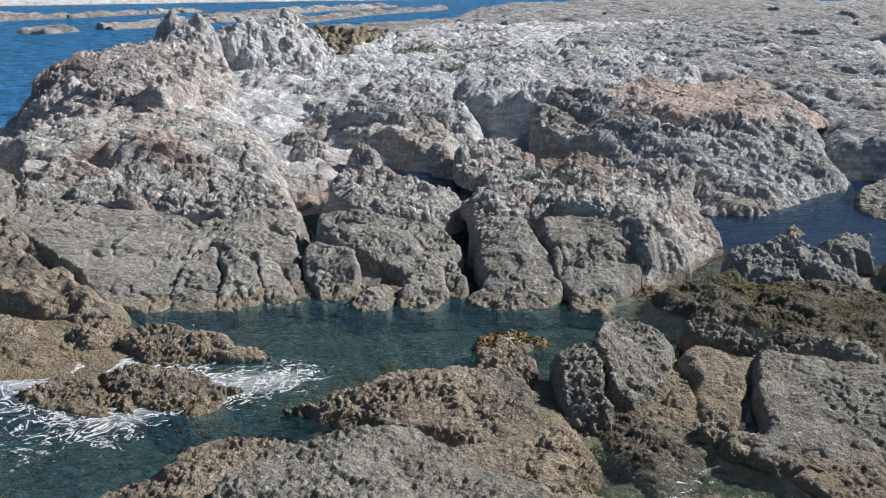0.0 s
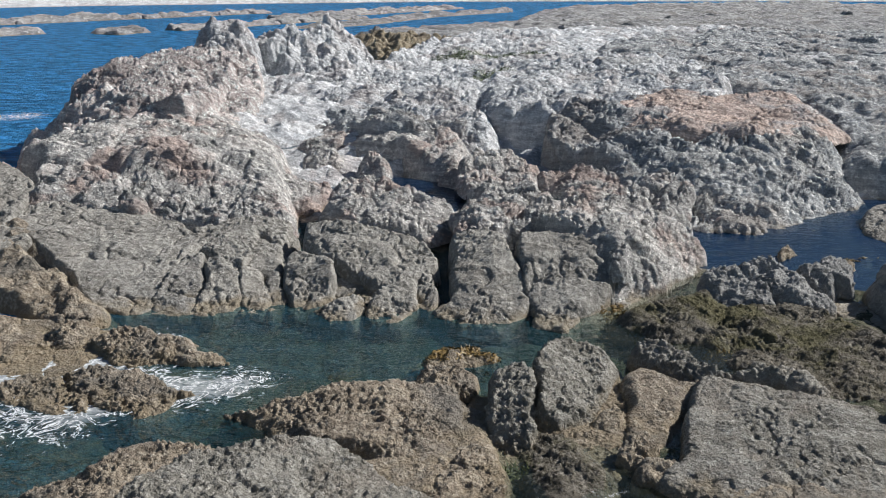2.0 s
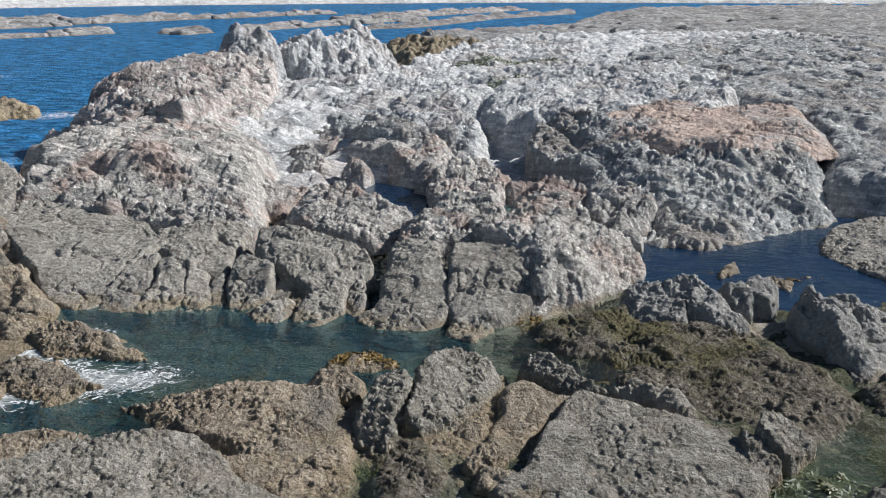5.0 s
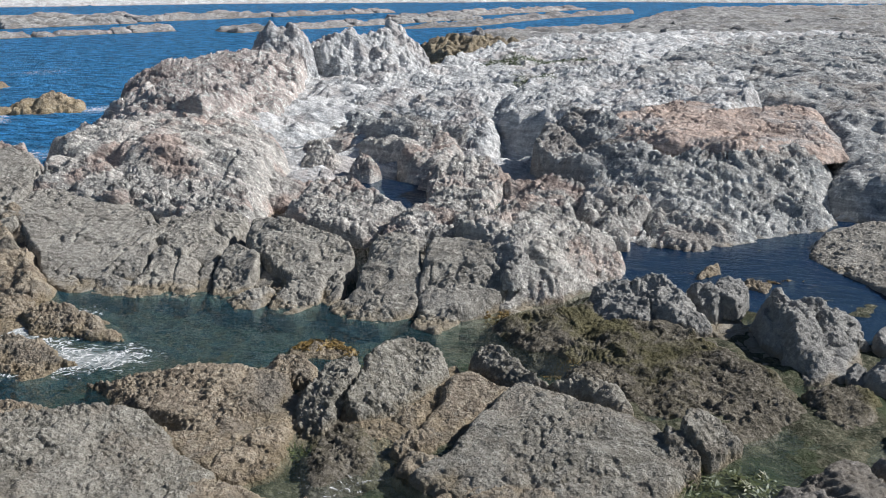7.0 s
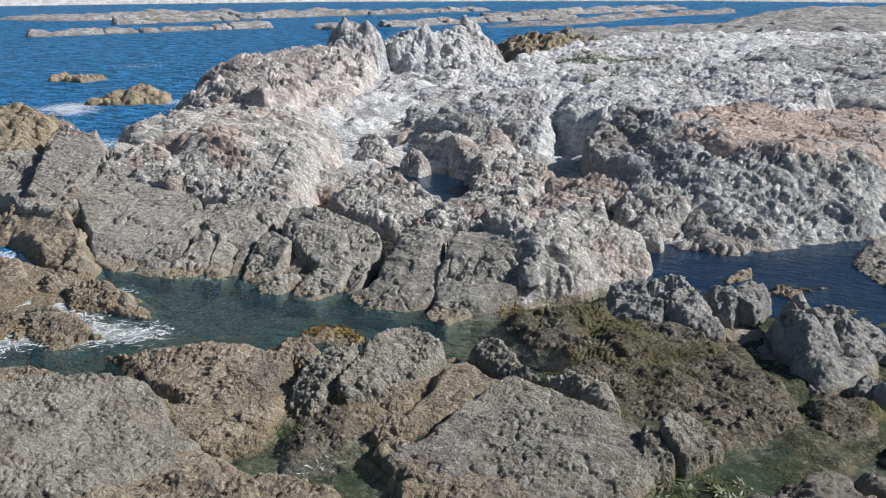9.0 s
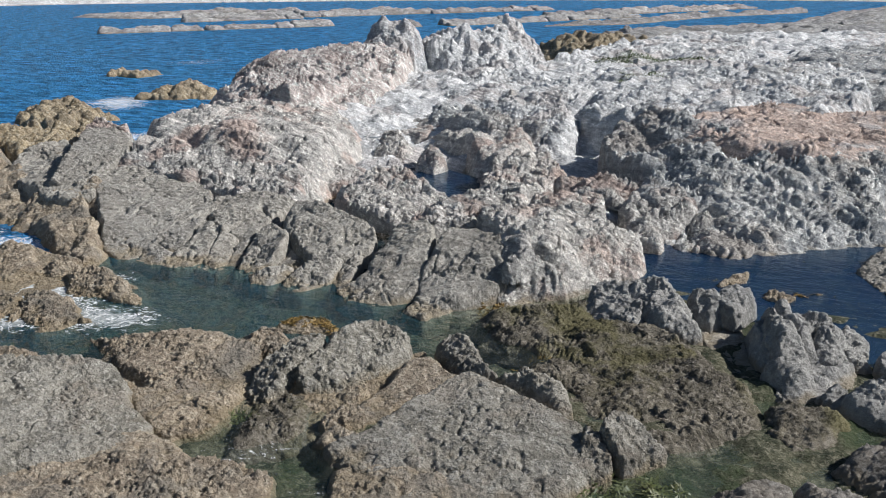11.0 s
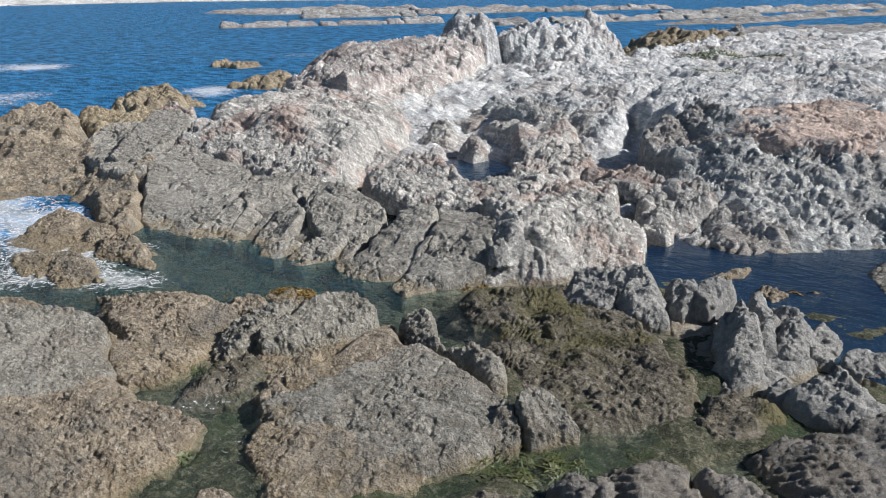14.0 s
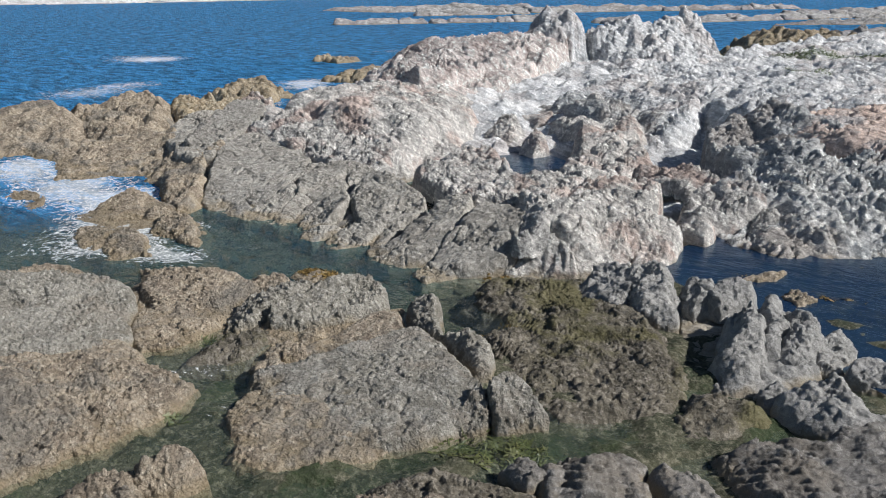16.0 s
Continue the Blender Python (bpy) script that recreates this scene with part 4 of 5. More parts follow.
blue([(8.49, 63.66, 3.40), (10.74, 81.60, 3.50), (19.64, 98.78, 3.30), (31.68, 112.80, 3.00), (48.74, 106.79, 2.80), (30.45, 55.03, 2.20), (22.15, 38.34, 1.50), (18.84, 40.41, 1.70), (19.67, 46.35, 2.50), (19.04, 56.26, 2.90), (13.97, 57.00, 3.10)], res=.19, base=-.5, blocks=8, block_scale=1.8)
white([(-16.00, 34.00, 1.00), (-7.00, 32.50, 0.10), (-2.00, 35.00, 0.00), (4.00, 33.50, 0.30), (9.00, 35.00, 0.20), (13.00, 36.00, 0.20), (18.00, 39.00, 0.40), (24.00, 37.00, 1.00), (34.00, 55.00, 1.80), (50.00, 105.00, 2.00), (35.00, 140.00, 1.60), (0.00, 130.00, 1.80), (-10.00, 100.00, 1.80), (-10.50, 78.00, 2.20), (-22.00, 62.00, 2.60), (-24.00, 50.00, 2.50), (-21.00, 40.00, 1.50)], grow=.2, knots=[(-8,44,1.5),(-2.5,37,-.3),(4,41.5,.2),(0,60,2.3),(8,75,2.6)], blocks=14, block_scale=1.5, name="reef_platform", label="broad pale weathered reef platform behind the boulders", res=.24, edge=2.5, lump=.5)
orange([(-17.00, 86.00, 0.30), (-17.50, 95.00, 1.50), (-11.00, 98.00, 2.60), (-3.00, 95.00, 2.40), (-1.00, 89.00, 2.20), (-6.00, 83.00, 1.80), (-12.00, 83.00, 1.00)], knots=[(-13,90,3.4),(-6,90,3.2)], res=.13, edge=1.2, lump=.6, block=.6)
# low reefs out in the bay
far([(-41.98, 165.34, 0.10), (-30.91, 185.70, 0.60), (-17.83, 218.76, 0.80), (0.90, 235.13, 0.80), (-15.44, 211.66, 0.10), (-28.62, 176.27, 0.10)])
far([(-75.40, 154.14, 0.10), (-75.26, 159.69, 0.80), (-70.57, 163.38, 0.80), (-65.74, 157.70, 0.30), (-68.02, 150.51, 0.05)])
far([(-173.19, 164.53, 0.10), (-152.66, 185.93, 0.80), (-130.23, 208.13, 0.80), (-129.04, 190.85, 0.30), (-146.02, 164.26, 0.10)])
orange([(-57.63, 68.84, 0.05), (-58.00, 70.90, 0.40), (-54.96, 71.37, 0.40), (-53.02, 72.28, 0.05), (-53.38, 69.11, 0.02)])
orange([(-41.49, 56.65, 0.05), (-40.15, 58.70, 0.80), (-39.05, 61.79, 1.10), (-36.62, 61.78, 0.80), (-35.32, 59.30, 0.30), (-37.74, 57.19, 0.10)], grow=.2)
orange([(-44.49, 47.49, 0.20), (-42.26, 50.88, 0.60), (-36.46, 48.51, 0.50), (-34.34, 47.91, 0.08), (-34.99, 45.89, 0.05), (-39.04, 42.80, 0.10)], grow=.1, lump=.2)
orange([(-33.53, 38.12, 0.30), (-32.34, 41.45, 0.50), (-30.12, 42.08, 0.30), (-28.44, 41.04, 0.08), (-29.60, 38.77, 0.08), (-31.79, 36.58, 0.08)], grow=.1, lump=.2)
brown([(-8.54, 18.39, 0.03), (-8.08, 18.77, 0.30), (-7.30, 19.32, 0.30), (-6.04, 18.90, 0.20), (-5.14, 17.84, 0.03), (-5.70, 17.01, 0.02)])
bank([(16.70, 33.15, 0.30), (17.83, 35.43, 0.60), (20.10, 36.80, 0.80), (21.40, 35.30, 0.80), (19.13, 28.30, 0.40), (18.24, 30.11, 0.30), (17.33, 31.50, 0.20)])
brown([(13.85, 28.91, 0.20), (14.34, 29.60, 0.35), (14.94, 29.18, 0.25), (14.73, 28.20, 0.18)])
brown([(12.59, 29.48, 0.30), (12.74, 30.44, 0.35), (13.28, 30.99, 0.25), (13.23, 30.19, 0.20)])
brown([(-18.77, 18.39, 0.02), (-18.53, 19.35, 0.15), (-16.26, 19.44, 0.10), (-14.74, 18.28, 0.02)])
# reef flats towards the shore
far([(-18.00, 122.00, 0.30), (10.00, 112.00, 1.50), (40.00, 108.00, 1.60), (75.00, 100.00, 1.50), (120.00, 130.00, 1.20), (110.00, 190.00, 1.00), (40.00, 185.00, 0.80), (0.00, 175.00, 0.60), (-25.00, 150.00, 0.40)], res=.55, blocks=14, block_scale=3.0)
far([(40.00, 200.00, 0.50), (90.00, 195.00, 1.00), (150.00, 185.00, 1.00), (200.00, 240.00, 1.00), (80.00, 245.00, 0.80)], res=.7)
shore([(-330.00, 130.00, 0.30), (-260.00, 235.00, 0.50), (-150.00, 300.00, 0.60), (-20.00, 325.00, 0.60), (80.00, 310.00, 0.80), (200.00, 290.00, 0.80), (330.00, 400.00, 1.50), (0.00, 560.00, 1.50), (-320.00, 520.00, 1.50), (-560.00, 240.00, 1.20)])
# the footing from which the bank's lobes rise
bank([(-9.30, 24.20, -0.15), (-5.20, 24.40, -0.15), (-4.90, 27.00, 0.25), (-5.20, 30.00, 0.70), (-9.00, 31.00, 1.00), (-14.00, 30.00, 1.20), (-12.00, 26.00, 0.40)], label="dark cracked footing of the grey rock bank", edge=.3)
bank([(-3.90, 24.60, -0.15), (-0.60, 24.20, -0.15), (0.10, 27.20, 0.60), (-1.50, 28.60, 1.10), (-4.10, 28.60, 0.90)], label="dark cracked footing of the grey rock bank", edge=.3)
bank([(1.20, 24.20, -0.15), (5.50, 23.90, -0.15), (7.80, 26.50, 0.10), (8.50, 30.50, 0.40), (5.00, 33.00, 1.10), (2.00, 31.00, 1.10), (1.40, 27.50, 0.80)], label="dark cracked footing of the grey rock bank", edge=.3)
white([(-21.20, 60.00, 3.85), (-20.60, 62.50, 5.45), (-19.40, 64.00, 6.15), (-17.60, 64.40, 5.85), (-16.20, 63.20, 5.05), (-15.90, 60.50, 4.25), (-18.50, 59.20, 3.85)], knots=[(-19.2,62.4,6.35),(-17.2,62.8,5.95)], name="rock_tower", label="tall jagged white rock tower on the headland", res=.07, edge=.8, bevel=1.4, grow=.25, lump=.5, lump_size=1.5, block=.9, block_size=1.0, rough=.1, fine=.6, flute=.35, base=2.5, blocks=0)
white([(-15.70, 64.00, 4.25), (-15.90, 66.50, 5.25), (-14.90, 69.50, 5.05), (-14.60, 73.50, 5.25), (-13.00, 75.50, 5.45), (-10.50, 74.20, 4.25), (-8.60, 70.00, 3.05), (-8.80, 66.50, 2.75), (-11.60, 63.80, 3.15), (-13.80, 63.00, 3.75)], knots=[(-14.8,66.2,5.45),(-13.2,69,4.65),(-13.2,73,5.75),(-11.5,71,4.45)], name="rock_tower", label="broad jagged white rock crest beside the cleft", res=.075, edge=1.0, bevel=1.4, grow=.25, lump=.6, lump_size=1.8, block=.9, block_size=1.1, rough=.1, fine=.6, flute=.35, base=2.2, blocks=0)
# small boulders lying in the gaps
brown([(4.93, 17.36, 0.15), (5.11, 17.60, 0.40), (5.50, 17.73, 0.40), (5.64, 17.50, 0.20), (5.33, 17.12, 0.10)])
brown([(5.48, 16.00, 0.15), (5.65, 16.38, 0.35), (6.02, 16.59, 0.40), (6.21, 16.36, 0.20), (5.79, 15.79, 0.10)])
bank([(-3.83, 24.33, 0.10), (-4.10, 25.34, 0.50), (-3.87, 25.65, 0.50), (-3.27, 24.66, 0.10)])
pale([(8.69, 32.49, 0.60), (8.97, 33.56, 1.00), (9.60, 33.17, 0.90), (9.75, 32.20, 0.50), (9.10, 32.07, 0.40)])
pale([(-0.44, 38.82, 0.60), (-0.13, 39.51, 1.00), (0.45, 38.83, 0.90), (0.50, 37.84, 0.60)])
pale([(10.40, 35.16, 0.60), (10.88, 35.55, 1.00), (12.08, 35.16, 0.90), (12.91, 34.54, 0.50), (11.15, 33.02, 0.30)])
bank([(9.89, 34.59, 0.50), (10.17, 35.30, 0.80), (10.63, 35.27, 0.70), (10.46, 34.59, 0.40)])
knob([(17.37, 24.50, 0.40), (17.48, 24.83, 0.70), (17.85, 25.30, 0.80), (18.40, 25.21, 0.70), (18.32, 24.74, 0.40), (17.82, 24.36, 0.30)])
knob([(16.24, 22.07, 0.20), (16.37, 22.49, 0.45), (16.69, 22.52, 0.40), (16.84, 22.05, 0.20), (16.60, 21.69, 0.12)])
shelf([(15.18, 20.12, 0.10), (15.22, 21.10, 0.30), (16.14, 21.47, 0.40), (16.73, 21.02, 0.30), (16.45, 19.98, 0.15), (15.72, 19.61, 0.10)])
shelf([(11.89, 13.18, 0.05), (12.10, 14.21, 0.15), (12.86, 15.06, 0.20), (13.96, 15.50, 0.20), (15.01, 15.19, 0.20), (13.75, 13.46, 0.15)])
strata([(13.56, 15.65, 0.15), (13.92, 16.10, 0.35), (14.43, 15.98, 0.30), (14.40, 15.48, 0.15)])
strata([(15.23, 16.38, 0.20), (15.49, 16.75, 0.45), (16.10, 17.00, 0.40), (16.45, 16.62, 0.25), (16.00, 15.96, 0.20)])
brown([(5.73, 15.28, 0.10), (5.97, 15.71, 0.35), (6.57, 15.98, 0.40), (6.92, 15.46, 0.25), (6.51, 14.82, 0.10)])
brown([(0.65, 20.30, 0.03), (0.97, 21.14, 0.20), (2.01, 21.40, 0.25), (2.81, 20.93, 0.10), (2.00, 20.30, 0.02)])
brown([(0.71, 18.97, 0.15), (0.84, 19.71, 0.45), (1.55, 19.63, 0.45), (2.08, 19.17, 0.20), (1.71, 18.24, 0.12)])
far([(2.45, 160.67, 0.80), (5.38, 202.57, 0.80), (17.44, 245.25, 1.00), (50.16, 263.60, 1.00), (94.53, 259.85, 1.00), (80.71, 175.27, 1.00), (48.16, 147.23, 1.20), (22.14, 149.18, 1.50)], res=.6)
knob([(15.17, 21.87, 0.10), (14.09, 24.74, 0.85), (14.33, 26.16, 0.95), (15.85, 26.28, 0.85), (16.76, 24.47, 0.45), (16.18, 22.38, 0.10)], label="pale footing of the knobbly rocks")
shelf([(8.77, 20.69, 0.10), (9.00, 22.41, 0.15), (9.50, 24.20, 0.30), (11.06, 22.40, 0.25), (13.55, 20.85, 0.20), (14.51, 21.49, 0.15), (15.11, 20.06, 0.08), (13.26, 18.26, 0.05), (10.98, 19.08, 0.06)])
shelf([(7.48, 23.40, 0.10), (8.65, 24.89, 0.30), (9.87, 25.20, 0.35), (10.44, 23.42, 0.30), (9.41, 21.92, 0.20), (8.00, 22.23, 0.12)])
shelf([(2.93, 16.32, 0.03), (3.51, 17.30, 0.12), (4.76, 16.51, 0.10), (5.23, 15.31, 0.03), (4.21, 14.31, 0.03)])
blue([(-13.71, 51.25, 1.90), (-14.16, 54.76, 2.50), (-12.49, 56.95, 2.70), (-7.70, 55.88, 2.70), (-4.33, 52.14, 2.40), (-6.44, 48.61, 2.10), (-10.20, 50.05, 1.80)], grow=.3, base=.5, blocks=3)
blue([(-7.40, 45.63, 2.20), (-7.43, 47.83, 2.90), (-4.68, 47.91, 2.90), (-0.68, 47.20, 2.50), (1.40, 46.44, 2.10), (0.04, 44.19, 2.00), (-3.37, 43.80, 2.30), (-5.58, 44.74, 2.60)], grow=.2, base=.2, edge=.9, blocks=3)
buff([(-12.30, 45.20, 1.90), (-9.60, 44.00, 1.40), (-7.50, 43.90, 1.40), (-4.80, 43.20, 1.50), (-2.60, 41.90, 1.70), (-1.20, 39.60, 1.10), (0.40, 39.40, 1.10), (0.80, 41.50, 1.50), (0.80, 44.00, 1.70), (-1.00, 45.50, 2.00), (-6.00, 46.50, 2.20), (-9.50, 47.50, 1.70)], grow=.2, base=-.2, edge=.8, label="pale broken rock slope behind the round boulders")
white([(-14.20, 49.50, 2.10), (-14.60, 54.00, 2.40), (-13.00, 57.50, 2.70), (-9.50, 57.00, 2.50), (-8.80, 50.00, 2.10), (-8.20, 46.00, 1.70), (-9.20, 44.00, 1.60), (-10.20, 42.60, 1.80), (-12.30, 45.00, 2.00)], grow=.3, base=.3, edge=.9, lump=.3, ledge=.25, block=.4, block_size=1.6, label="white broken rock filling the trough behind the headland")
# the seaward end of the bank, washed by the surf
ramp([(-18.23, 26.60, 0.80), (-17.33, 27.33, 1.20), (-14.31, 27.15, 1.30), (-9.01, 22.94, 0.35), (-9.03, 21.76, 0.05), (-11.08, 22.14, 0.10), (-15.03, 24.41, 0.40)], grow=.25, edge=.7)
bank([(-21.40, 28.76, 1.10), (-23.27, 30.98, 1.60), (-23.34, 32.00, 1.90), (-22.70, 33.07, 1.90), (-17.75, 30.15, 1.70), (-13.99, 26.92, 1.30), (-15.72, 26.36, 1.20)], grow=.3)
ramp([(-33.50, 27.86, 0.50), (-35.66, 29.86, 1.60), (-34.53, 33.06, 2.00), (-33.42, 35.01, 2.10), (-28.67, 33.74, 2.00), (-23.41, 30.13, 1.30), (-23.97, 28.34, 0.90), (-26.38, 26.75, 0.60)], block=.35, res=.06)
ramp([(-30.77, 26.48, 0.50), (-27.16, 27.18, 0.60), (-24.91, 28.91, 0.80), (-21.17, 28.54, 0.70), (-17.05, 25.76, 0.40), (-19.29, 24.42, 0.10), (-22.49, 22.20, 0.00)], res=.06)
orange([(-29.44, 33.75, 1.40), (-31.93, 36.27, 1.60), (-27.95, 37.31, 1.40), (-25.29, 36.83, 1.50), (-23.81, 34.22, 1.40), (-24.18, 31.74, 1.30)], base=-.5, grow=.4)
orange([(-37.92, 42.14, 0.50), (-37.87, 43.71, 0.80), (-36.32, 45.76, 1.20), (-33.87, 45.89, 0.80), (-33.33, 44.85, 0.60), (-34.82, 42.37, 0.80)], base=-.6)
pale([(-20.85, 32.63, 1.80), (-23.27, 34.92, 2.10), (-23.38, 36.52, 2.40), (-20.27, 35.23, 2.30), (-16.71, 32.41, 1.90), (-17.67, 31.48, 1.80)], smooth=1, base=.5)
ramp([(-24.30, 31.25, 1.20), (-23.76, 33.84, 1.80), (-17.11, 32.17, 1.90), (-12.93, 27.68, 1.50), (-12.60, 25.78, 1.10), (-16.67, 26.53, 1.00)], base=-.5, label="grey-brown rock shoulder at the seaward end of the bank")
# continuous footings under the front slabs and the seaward end
brown([(-2.16, 16.20, 0.12), (-2.44, 17.31, 0.25), (-1.31, 18.95, 0.25), (0.59, 18.81, 0.22), (2.50, 17.64, 0.15), (2.66, 16.05, 0.10), (3.08, 15.13, 0.08), (2.69, 13.69, 0.10), (1.24, 14.22, 0.12)], flat=1, dome=.1, label="tan footing of the front rocks at the waterline")
brown([(2.88, 15.48, -0.15), (2.23, 16.62, 0.00), (3.14, 18.36, 0.02), (4.56, 20.22, 0.05), (5.89, 20.71, 0.00), (6.06, 18.46, 0.00), (6.07, 16.24, -0.08), (5.37, 15.55, -0.14), (4.15, 15.72, -0.15)], flat=1, dome=.1, label="tan footing of the front rocks at the waterline")
brown([(-0.19, 10.74, 0.40), (-0.24, 12.17, 0.40), (1.92, 13.76, 0.25), (3.82, 13.43, 0.08), (5.34, 12.38, 0.02), (4.65, 11.29, 0.20), (2.67, 9.78, 0.30)], flat=1, dome=.1, label="tan footing of the front rocks at the waterline")
brown([(7.28, 13.40, 0.02), (6.67, 14.51, 0.15), (7.90, 15.11, 0.25), (10.12, 15.20, 0.20), (11.20, 15.80, 0.12), (11.10, 14.31, 0.06), (10.08, 12.72, 0.05), (8.60, 12.48, 0.02)], flat=1, dome=.1, label="tan footing of the front rocks at the waterline")
brown([(1.65, 16.62, -0.20), (1.96, 18.64, 0.04), (3.63, 18.98, 0.14), (5.61, 19.35, 0.09), (7.30, 19.46, -0.01), (8.82, 19.46, -0.06), (9.94, 18.85, -0.11), (7.95, 17.39, -0.18), (5.67, 15.77, -0.20), (4.01, 15.34, -0.20), (2.78, 15.42, -0.20)], flat=1, dome=.1, label="tan footing of the front rocks at the waterline")
ramp([(-25.99, 25.20, 0.40), (-25.62, 28.35, 0.95), (-22.14, 29.60, 1.15), (-17.14, 28.00, 1.15), (-13.68, 25.43, 0.50), (-13.86, 24.02, 0.12), (-17.75, 24.65, 0.06), (-18.27, 22.95, 0.00), (-19.48, 21.19, -0.05)], res=.06, edge=.9, label="tan rock slope washed by the surf")
white([(-12.50, 47.00, 1.90), (-12.80, 53.00, 2.60), (-13.50, 59.00, 3.00), (-9.50, 60.00, 2.40), (-8.30, 54.00, 2.00), (-8.60, 49.00, 1.70), (-10.00, 46.80, 1.50)], grow=.4, base=.3, edge=1.0, lump=.35, ledge=.2, block=.6, block_size=1.7, blocks=4)
blue([(-8.20, 46.50, 1.50), (-8.30, 53.00, 2.10), (-7.00, 59.00, 2.40), (-4.00, 57.00, 2.30), (-3.50, 50.00, 2.20), (-5.00, 45.50, 1.50)], grow=.4, base=.3, edge=1.0, lump=.35, ledge=.2, block=.6, block_size=1.7, blocks=4)
pink([(-22.90, 47.40, 3.30), (-23.40, 48.90, 3.90), (-22.70, 52.00, 4.50), (-21.50, 58.00, 4.90), (-19.50, 61.50, 4.90), (-16.50, 60.00, 4.90), (-14.70, 53.00, 4.30), (-13.30, 46.50, 3.80), (-12.90, 43.00, 3.80), (-13.80, 41.50, 4.00), (-16.70, 42.10, 3.90), (-19.00, 44.20, 3.90), (-21.00, 46.10, 3.50)], grow=.1, edge=.45, bevel=2.2, base=1.4, lump=.15, ledge=.5, block=.3, block_size=1.4, blocks=4, knots=[(-18.4,50.9,5.0),(-20.5,49,4.8)], label="pinkish-white rock plateau with a steep shaded rim")
white([(-17.40, 65.00, 5.00), (-17.00, 67.50, 5.40), (-14.50, 69.50, 5.50), (-12.50, 72.00, 5.10), (-13.20, 66.00, 4.40), (-15.50, 63.80, 4.50)], name="rock_tower", label="jagged white rock wall joining the towers", res=.07, edge=.5, bevel=1.4, grow=.25, lump=.5, lump_size=1.5, block=.9, block_size=1.1, rough=.1, fine=.6, flute=.35, base=2.5, blocks=0)
brown([(-14.55, 22.34, 0.15), (-12.65, 22.60, 0.20), (-10.92, 22.54, 0.18), (-8.89, 22.24, 0.06), (-7.23, 22.00, 0.00), (-5.04, 21.00, -0.04), (-4.60, 19.99, -0.10), (-5.20, 18.61, -0.12), (-6.92, 17.57, -0.12), (-8.16, 17.76, -0.10), (-10.51, 18.63, -0.02), (-12.17, 18.90, 0.00)], flat=1, smooth=1, label="tan footing of the rocks washed by the surf")
ramp([(-34.83, 20.63, 0.30), (-37.55, 23.67, 1.20), (-39.69, 28.19, 1.50), (-37.84, 30.00, 1.70), (-30.59, 28.35, 1.50), (-21.62, 23.28, 0.30), (-27.10, 22.84, 0.10), (-27.66, 20.00, 0.00)], res=.07, label="tan rock slope washed by the surf")


# ---------------------------------------------------------------- long reefs in the bay, split by joints into slabs
def jointed_reef(a, b, width, height, count, label):
    reef = tagged(new("reef"), label, "reef", "reefs")
    a, b = Vector(a), Vector(b)
    reef.location = (*((a + b) / 2), -0.4)
    way = (b - a).normalized()
    side = Vector((-way.y, way.x))
    cuts = sorted(random.uniform(0.05, 0.95) for _ in range(count - 1))
    for lo, hi in zip([0, *cuts], [*cuts, 1]):
        if (hi - lo) * (b - a).length < 2.0:
            continue
        w = width * random.uniform(0.7, 1.1)
        z = height * random.uniform(0.75, 1.15)
        p, q = a.lerp(b, lo) + way * 0.1, a.lerp(b, hi) - way * 0.1
        corners = [(*(p - side * w * 0.5), 0.15), (*(p.lerp(q, 0.5) - side * w * 0.58), 0.1), (*(q - side * w * 0.5), 0.15), (*(q + side * w * 0.45), z), (*(p.lerp(q, 0.5) + side * w * 0.5), z), (*(p + side * w * 0.45), z)]
        rock(corners, FAR, "slab", part_of=reef, res=0.3, edge=0.9, bevel=1.7, lump=0.3, lump_size=4.0, rough=0.15, fine=1.2, strata=0.2, strike=math.degrees(math.atan2(way.y, way.x)), block=0.5, block_size=3.0, stretch=2.5, lean=0.1, grow=0.3, base=-0.5)


jointed_reef((-114.3, 120.4), (-85.0, 155.1), 4.2, 0.72, 7, "long low pale reef split by dark joints")
jointed_reef((-126.2, 155.6), (-109.3, 178.7), 4.2, 0.64, 4, "long low pale reef split by dark joints")
jointed_reef((-112.5, 183.4), (-66.2, 237.5), 5.4, 0.80, 8, "long low pale reef split by dark joints")
jointed_reef((-54.1, 201.4), (-16.1, 262.0), 7.2, 0.80, 7, "long low pale reef split by dark joints")
jointed_reef((-120.7, 177.3), (-103.3, 224.1), 4.8, 0.80, 6, "long low pale reef split by dark joints")
jointed_reef((-131.7, 162.7), (-101.9, 209.9), 4.8, 0.72, 6, "long low pale reef split by dark joints")
jointed_reef((-62.8, 162.7), (-34.9, 206.0), 6.0, 0.80, 6, "long low pale reef split by dark joints")


# ---------------------------------------------------------------- seaweed and moss, lying on the rocks
def weed_material(name, dark, light):
    k = Nodes(name)
    tone = k.noise(9.0, 4, 0.6)
    s = k.add("ShaderNodeBsdfPrincipled")
    k.put(s.inputs["Base Color"], k.mix(k.span(tone, 0.3, 0.7), dark, light))
    s.inputs["Roughness"].default_value = 0.5
    return k.surface(s.outputs[0])


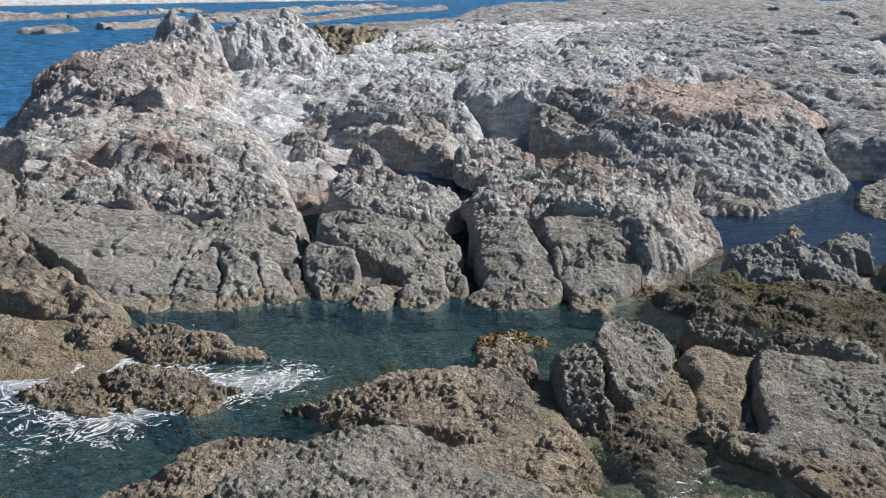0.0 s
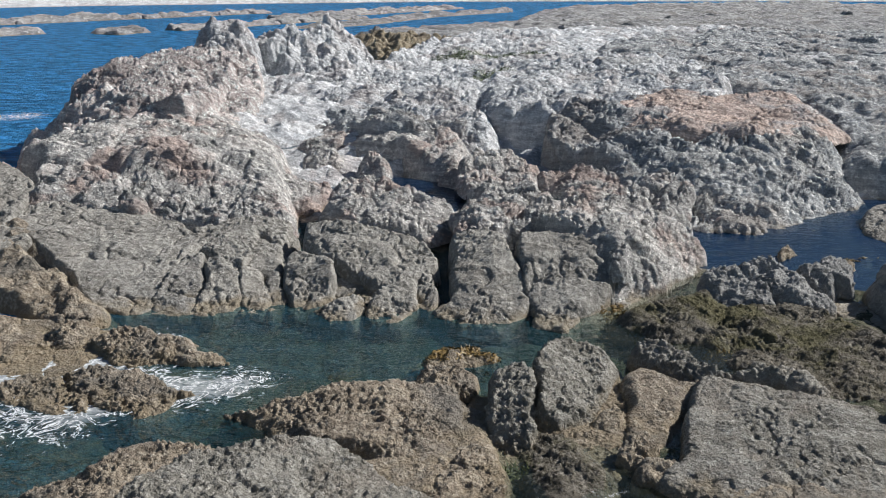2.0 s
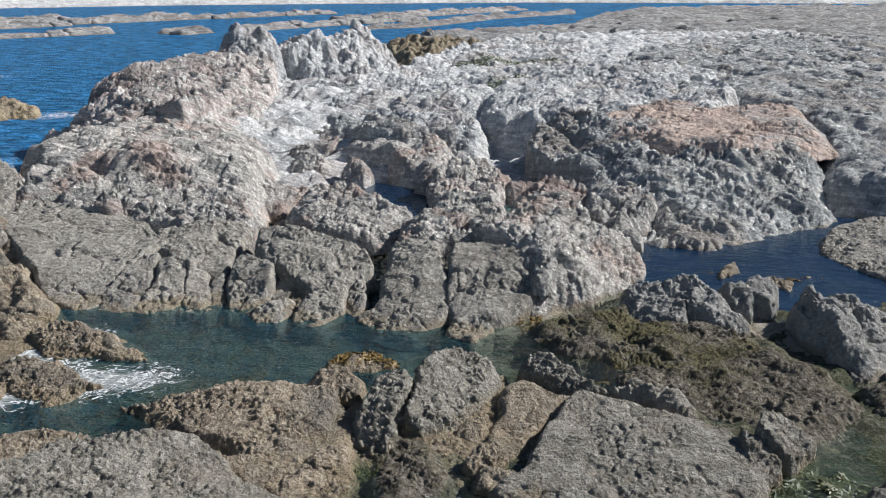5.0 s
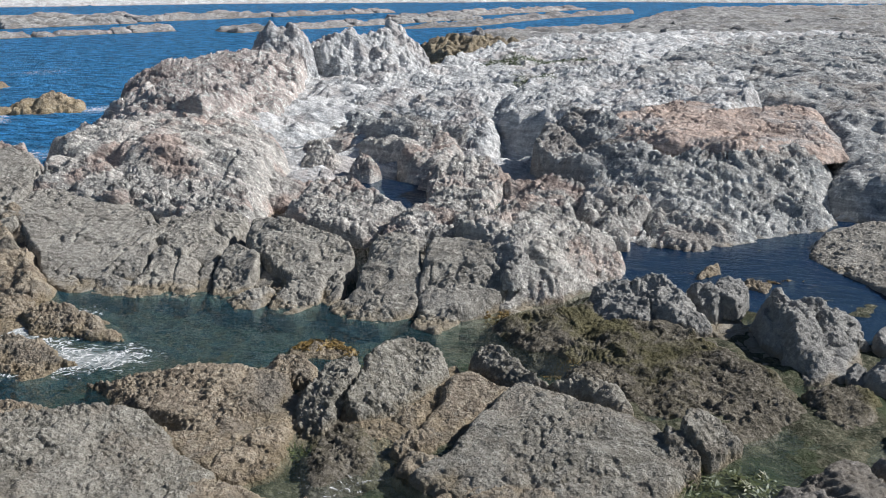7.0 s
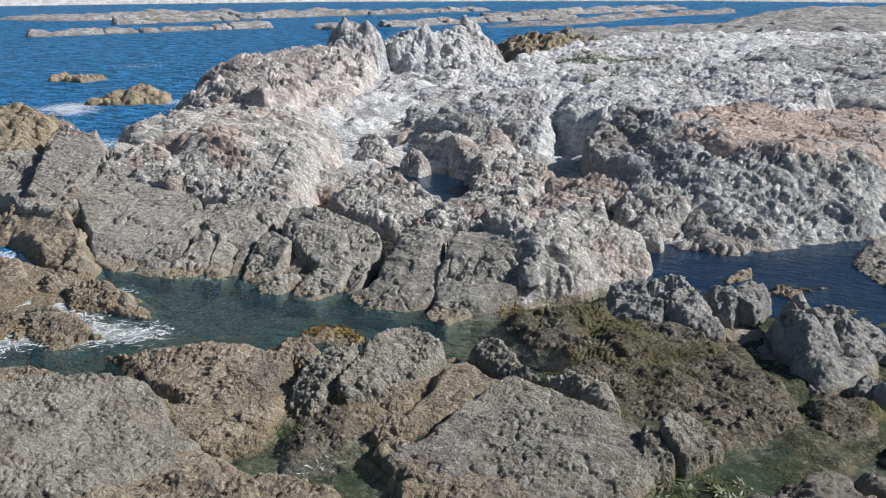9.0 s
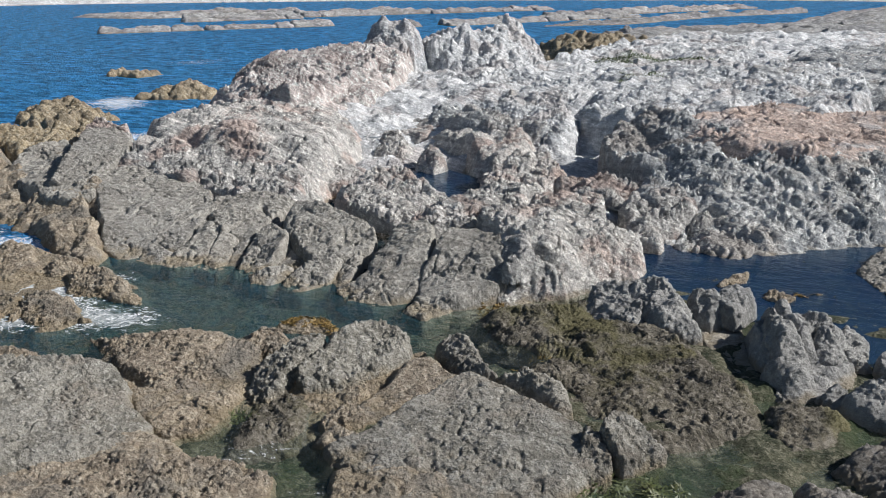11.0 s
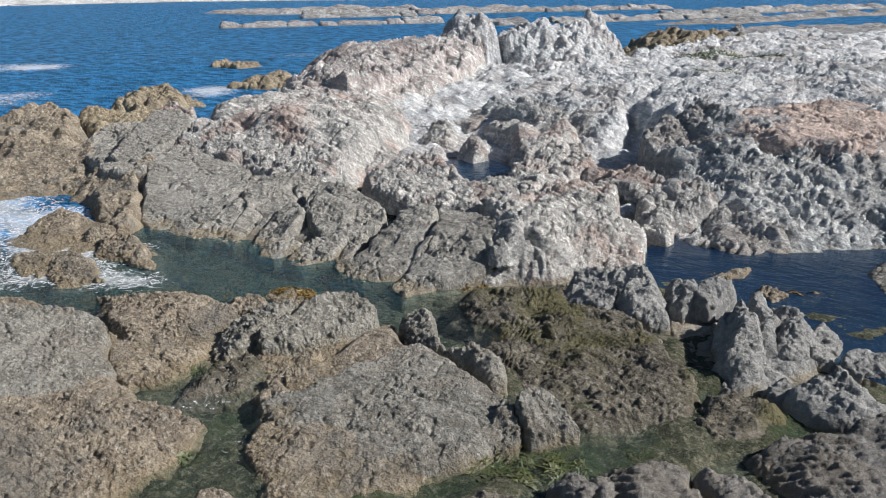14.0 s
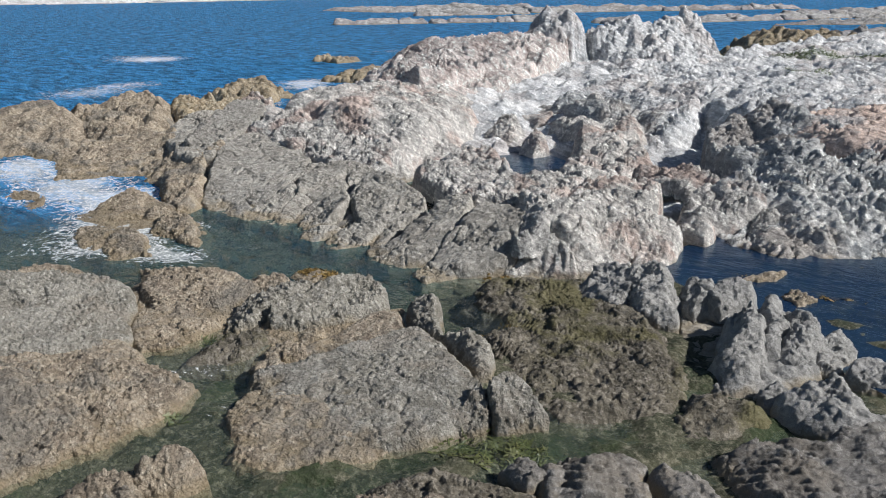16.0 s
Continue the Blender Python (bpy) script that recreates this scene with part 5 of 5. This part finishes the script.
WEEDS = {"o": (weed_material("ochre_weed", (0.13, 0.085, 0.025), (0.30, 0.20, 0.06)), "seaweed", "ochre seaweed lying on wet rock at the waterline", 0.16),
         "g": (weed_material("green_weed", (0.05, 0.06, 0.02), (0.13, 0.14, 0.05)), "seaweed", "dark green seaweed in a shallow pool", 0.2),
         "m": (weed_material("green_moss", (0.07, 0.10, 0.035), (0.17, 0.21, 0.09)), "moss", "green plants growing on the pale reef", 0.3)}
bpy.context.view_layer.update()
graph = bpy.context.evaluated_depsgraph_get()
WET = {"water", "tide_pool", "tide_pool.001", "tide_pool.002"}


def ground_under(x, y):
    start = Vector((x, y, 20))
    for _ in range(4):
        hit, place, normal, _, ob, _ = scene.ray_cast(graph, start, Vector((0, 0, -1)))
        if not hit:
            return None
        if ob.name not in WET:
            return place, normal
        start = place - Vector((0, 0, 0.002))
    return None


def weed(x, y, radius, kind):
    """A mat of short curling straps that follows the rock."""
    material, name, label, length = WEEDS[kind]
    verts, faces = [], []
    for _ in range(int(520 * radius)):
        a, r = random.uniform(0, 6.28), radius * math.sqrt(random.random()) * random.uniform(0.5, 1.0)
        px, py = x + r * math.cos(a) * 1.3, y + r * math.sin(a) * 0.8
        under = ground_under(px, py)
        if under is None or (kind != "m" and under[0].z > (0.2 if kind == "o" else 0.08)):
            continue
        place, normal = under
        turn = random.uniform(0, 6.28)
        way = Vector((math.cos(turn), math.sin(turn), 0))
        way = (way - normal * way.dot(normal)).normalized()
        side = normal.cross(way) * random.uniform(0.012, 0.03)
        size = length * random.uniform(0.5, 1.2)
        n = len(verts)
        for step, lift, width in ((0, 0.0, 0.7), (0.5, 0.02, 1.0), (1.0, random.uniform(0.005, 0.03), 0.25)):
            q = place + way * size * step + normal * (lift + 0.004) + side * random.uniform(-0.6, 0.6)
            verts += [q - side * width, q + side * width]
        faces += [(n, n + 1, n + 3, n + 2), (n + 2, n + 3, n + 5, n + 4)]
    if not faces:
        return
    mesh = bpy.data.meshes.new(name)
    mesh.from_pydata([v - Vector((x, y, 0)) for v in verts], [], faces)
    mesh.materials.append(material)
    ob = tagged(new(name, mesh), label, name, "patches of " + name, "stuff")
    ob.location = (x, y, 0)


for spot in ((6.5, 24.6, 0.7, 'o'), (2.6, 21.1, 0.6, 'o'), (1.4, 21.4, 0.6, 'o'), (8.6, 21.7, 0.5, 'o'), (6.5, 24.5, 0.6, 'o'),
             (14.8, 29.8, 0.5, 'o'), (15.9, 29.6, 0.6, 'o'), (12.3, 30.3, 0.7, 'o'), (16.9, 29.6, 0.6, 'o'), (15.1, 30.2, 0.8, 'o'),
             (2.4, 21.3, 0.6, 'o'), (1.0, 21.0, 0.7, 'o'), (12.3, 16.0, 0.9, 'g'), (12.9, 16.8, 0.8, 'g'), (8.6, 14.4, 0.4, 'g'),
             (13.3, 16.7, 0.8, 'g'), (6.2, 12.6, 0.4, 'g'), (3.2, 15.6, 0.3, 'g'), (-2.4, 18.8, 0.6, 'o'), (1.7, 21.1, 0.5, 'o'),
             (0.9, 20.9, 0.6, 'o'), (-1.5, 20.6, 0.4, 'o'), (-2.3, 70.6, 1.6, 'm'), (-0.9, 72.9, 1.6, 'm'), (1.7, 71.7, 1.6, 'm'),
             (3.7, 70.5, 1.6, 'm'), (1.3, 64.1, 1.6, 'm'), (-2.8, 68.7, 1.6, 'm')):
    weed(*spot)
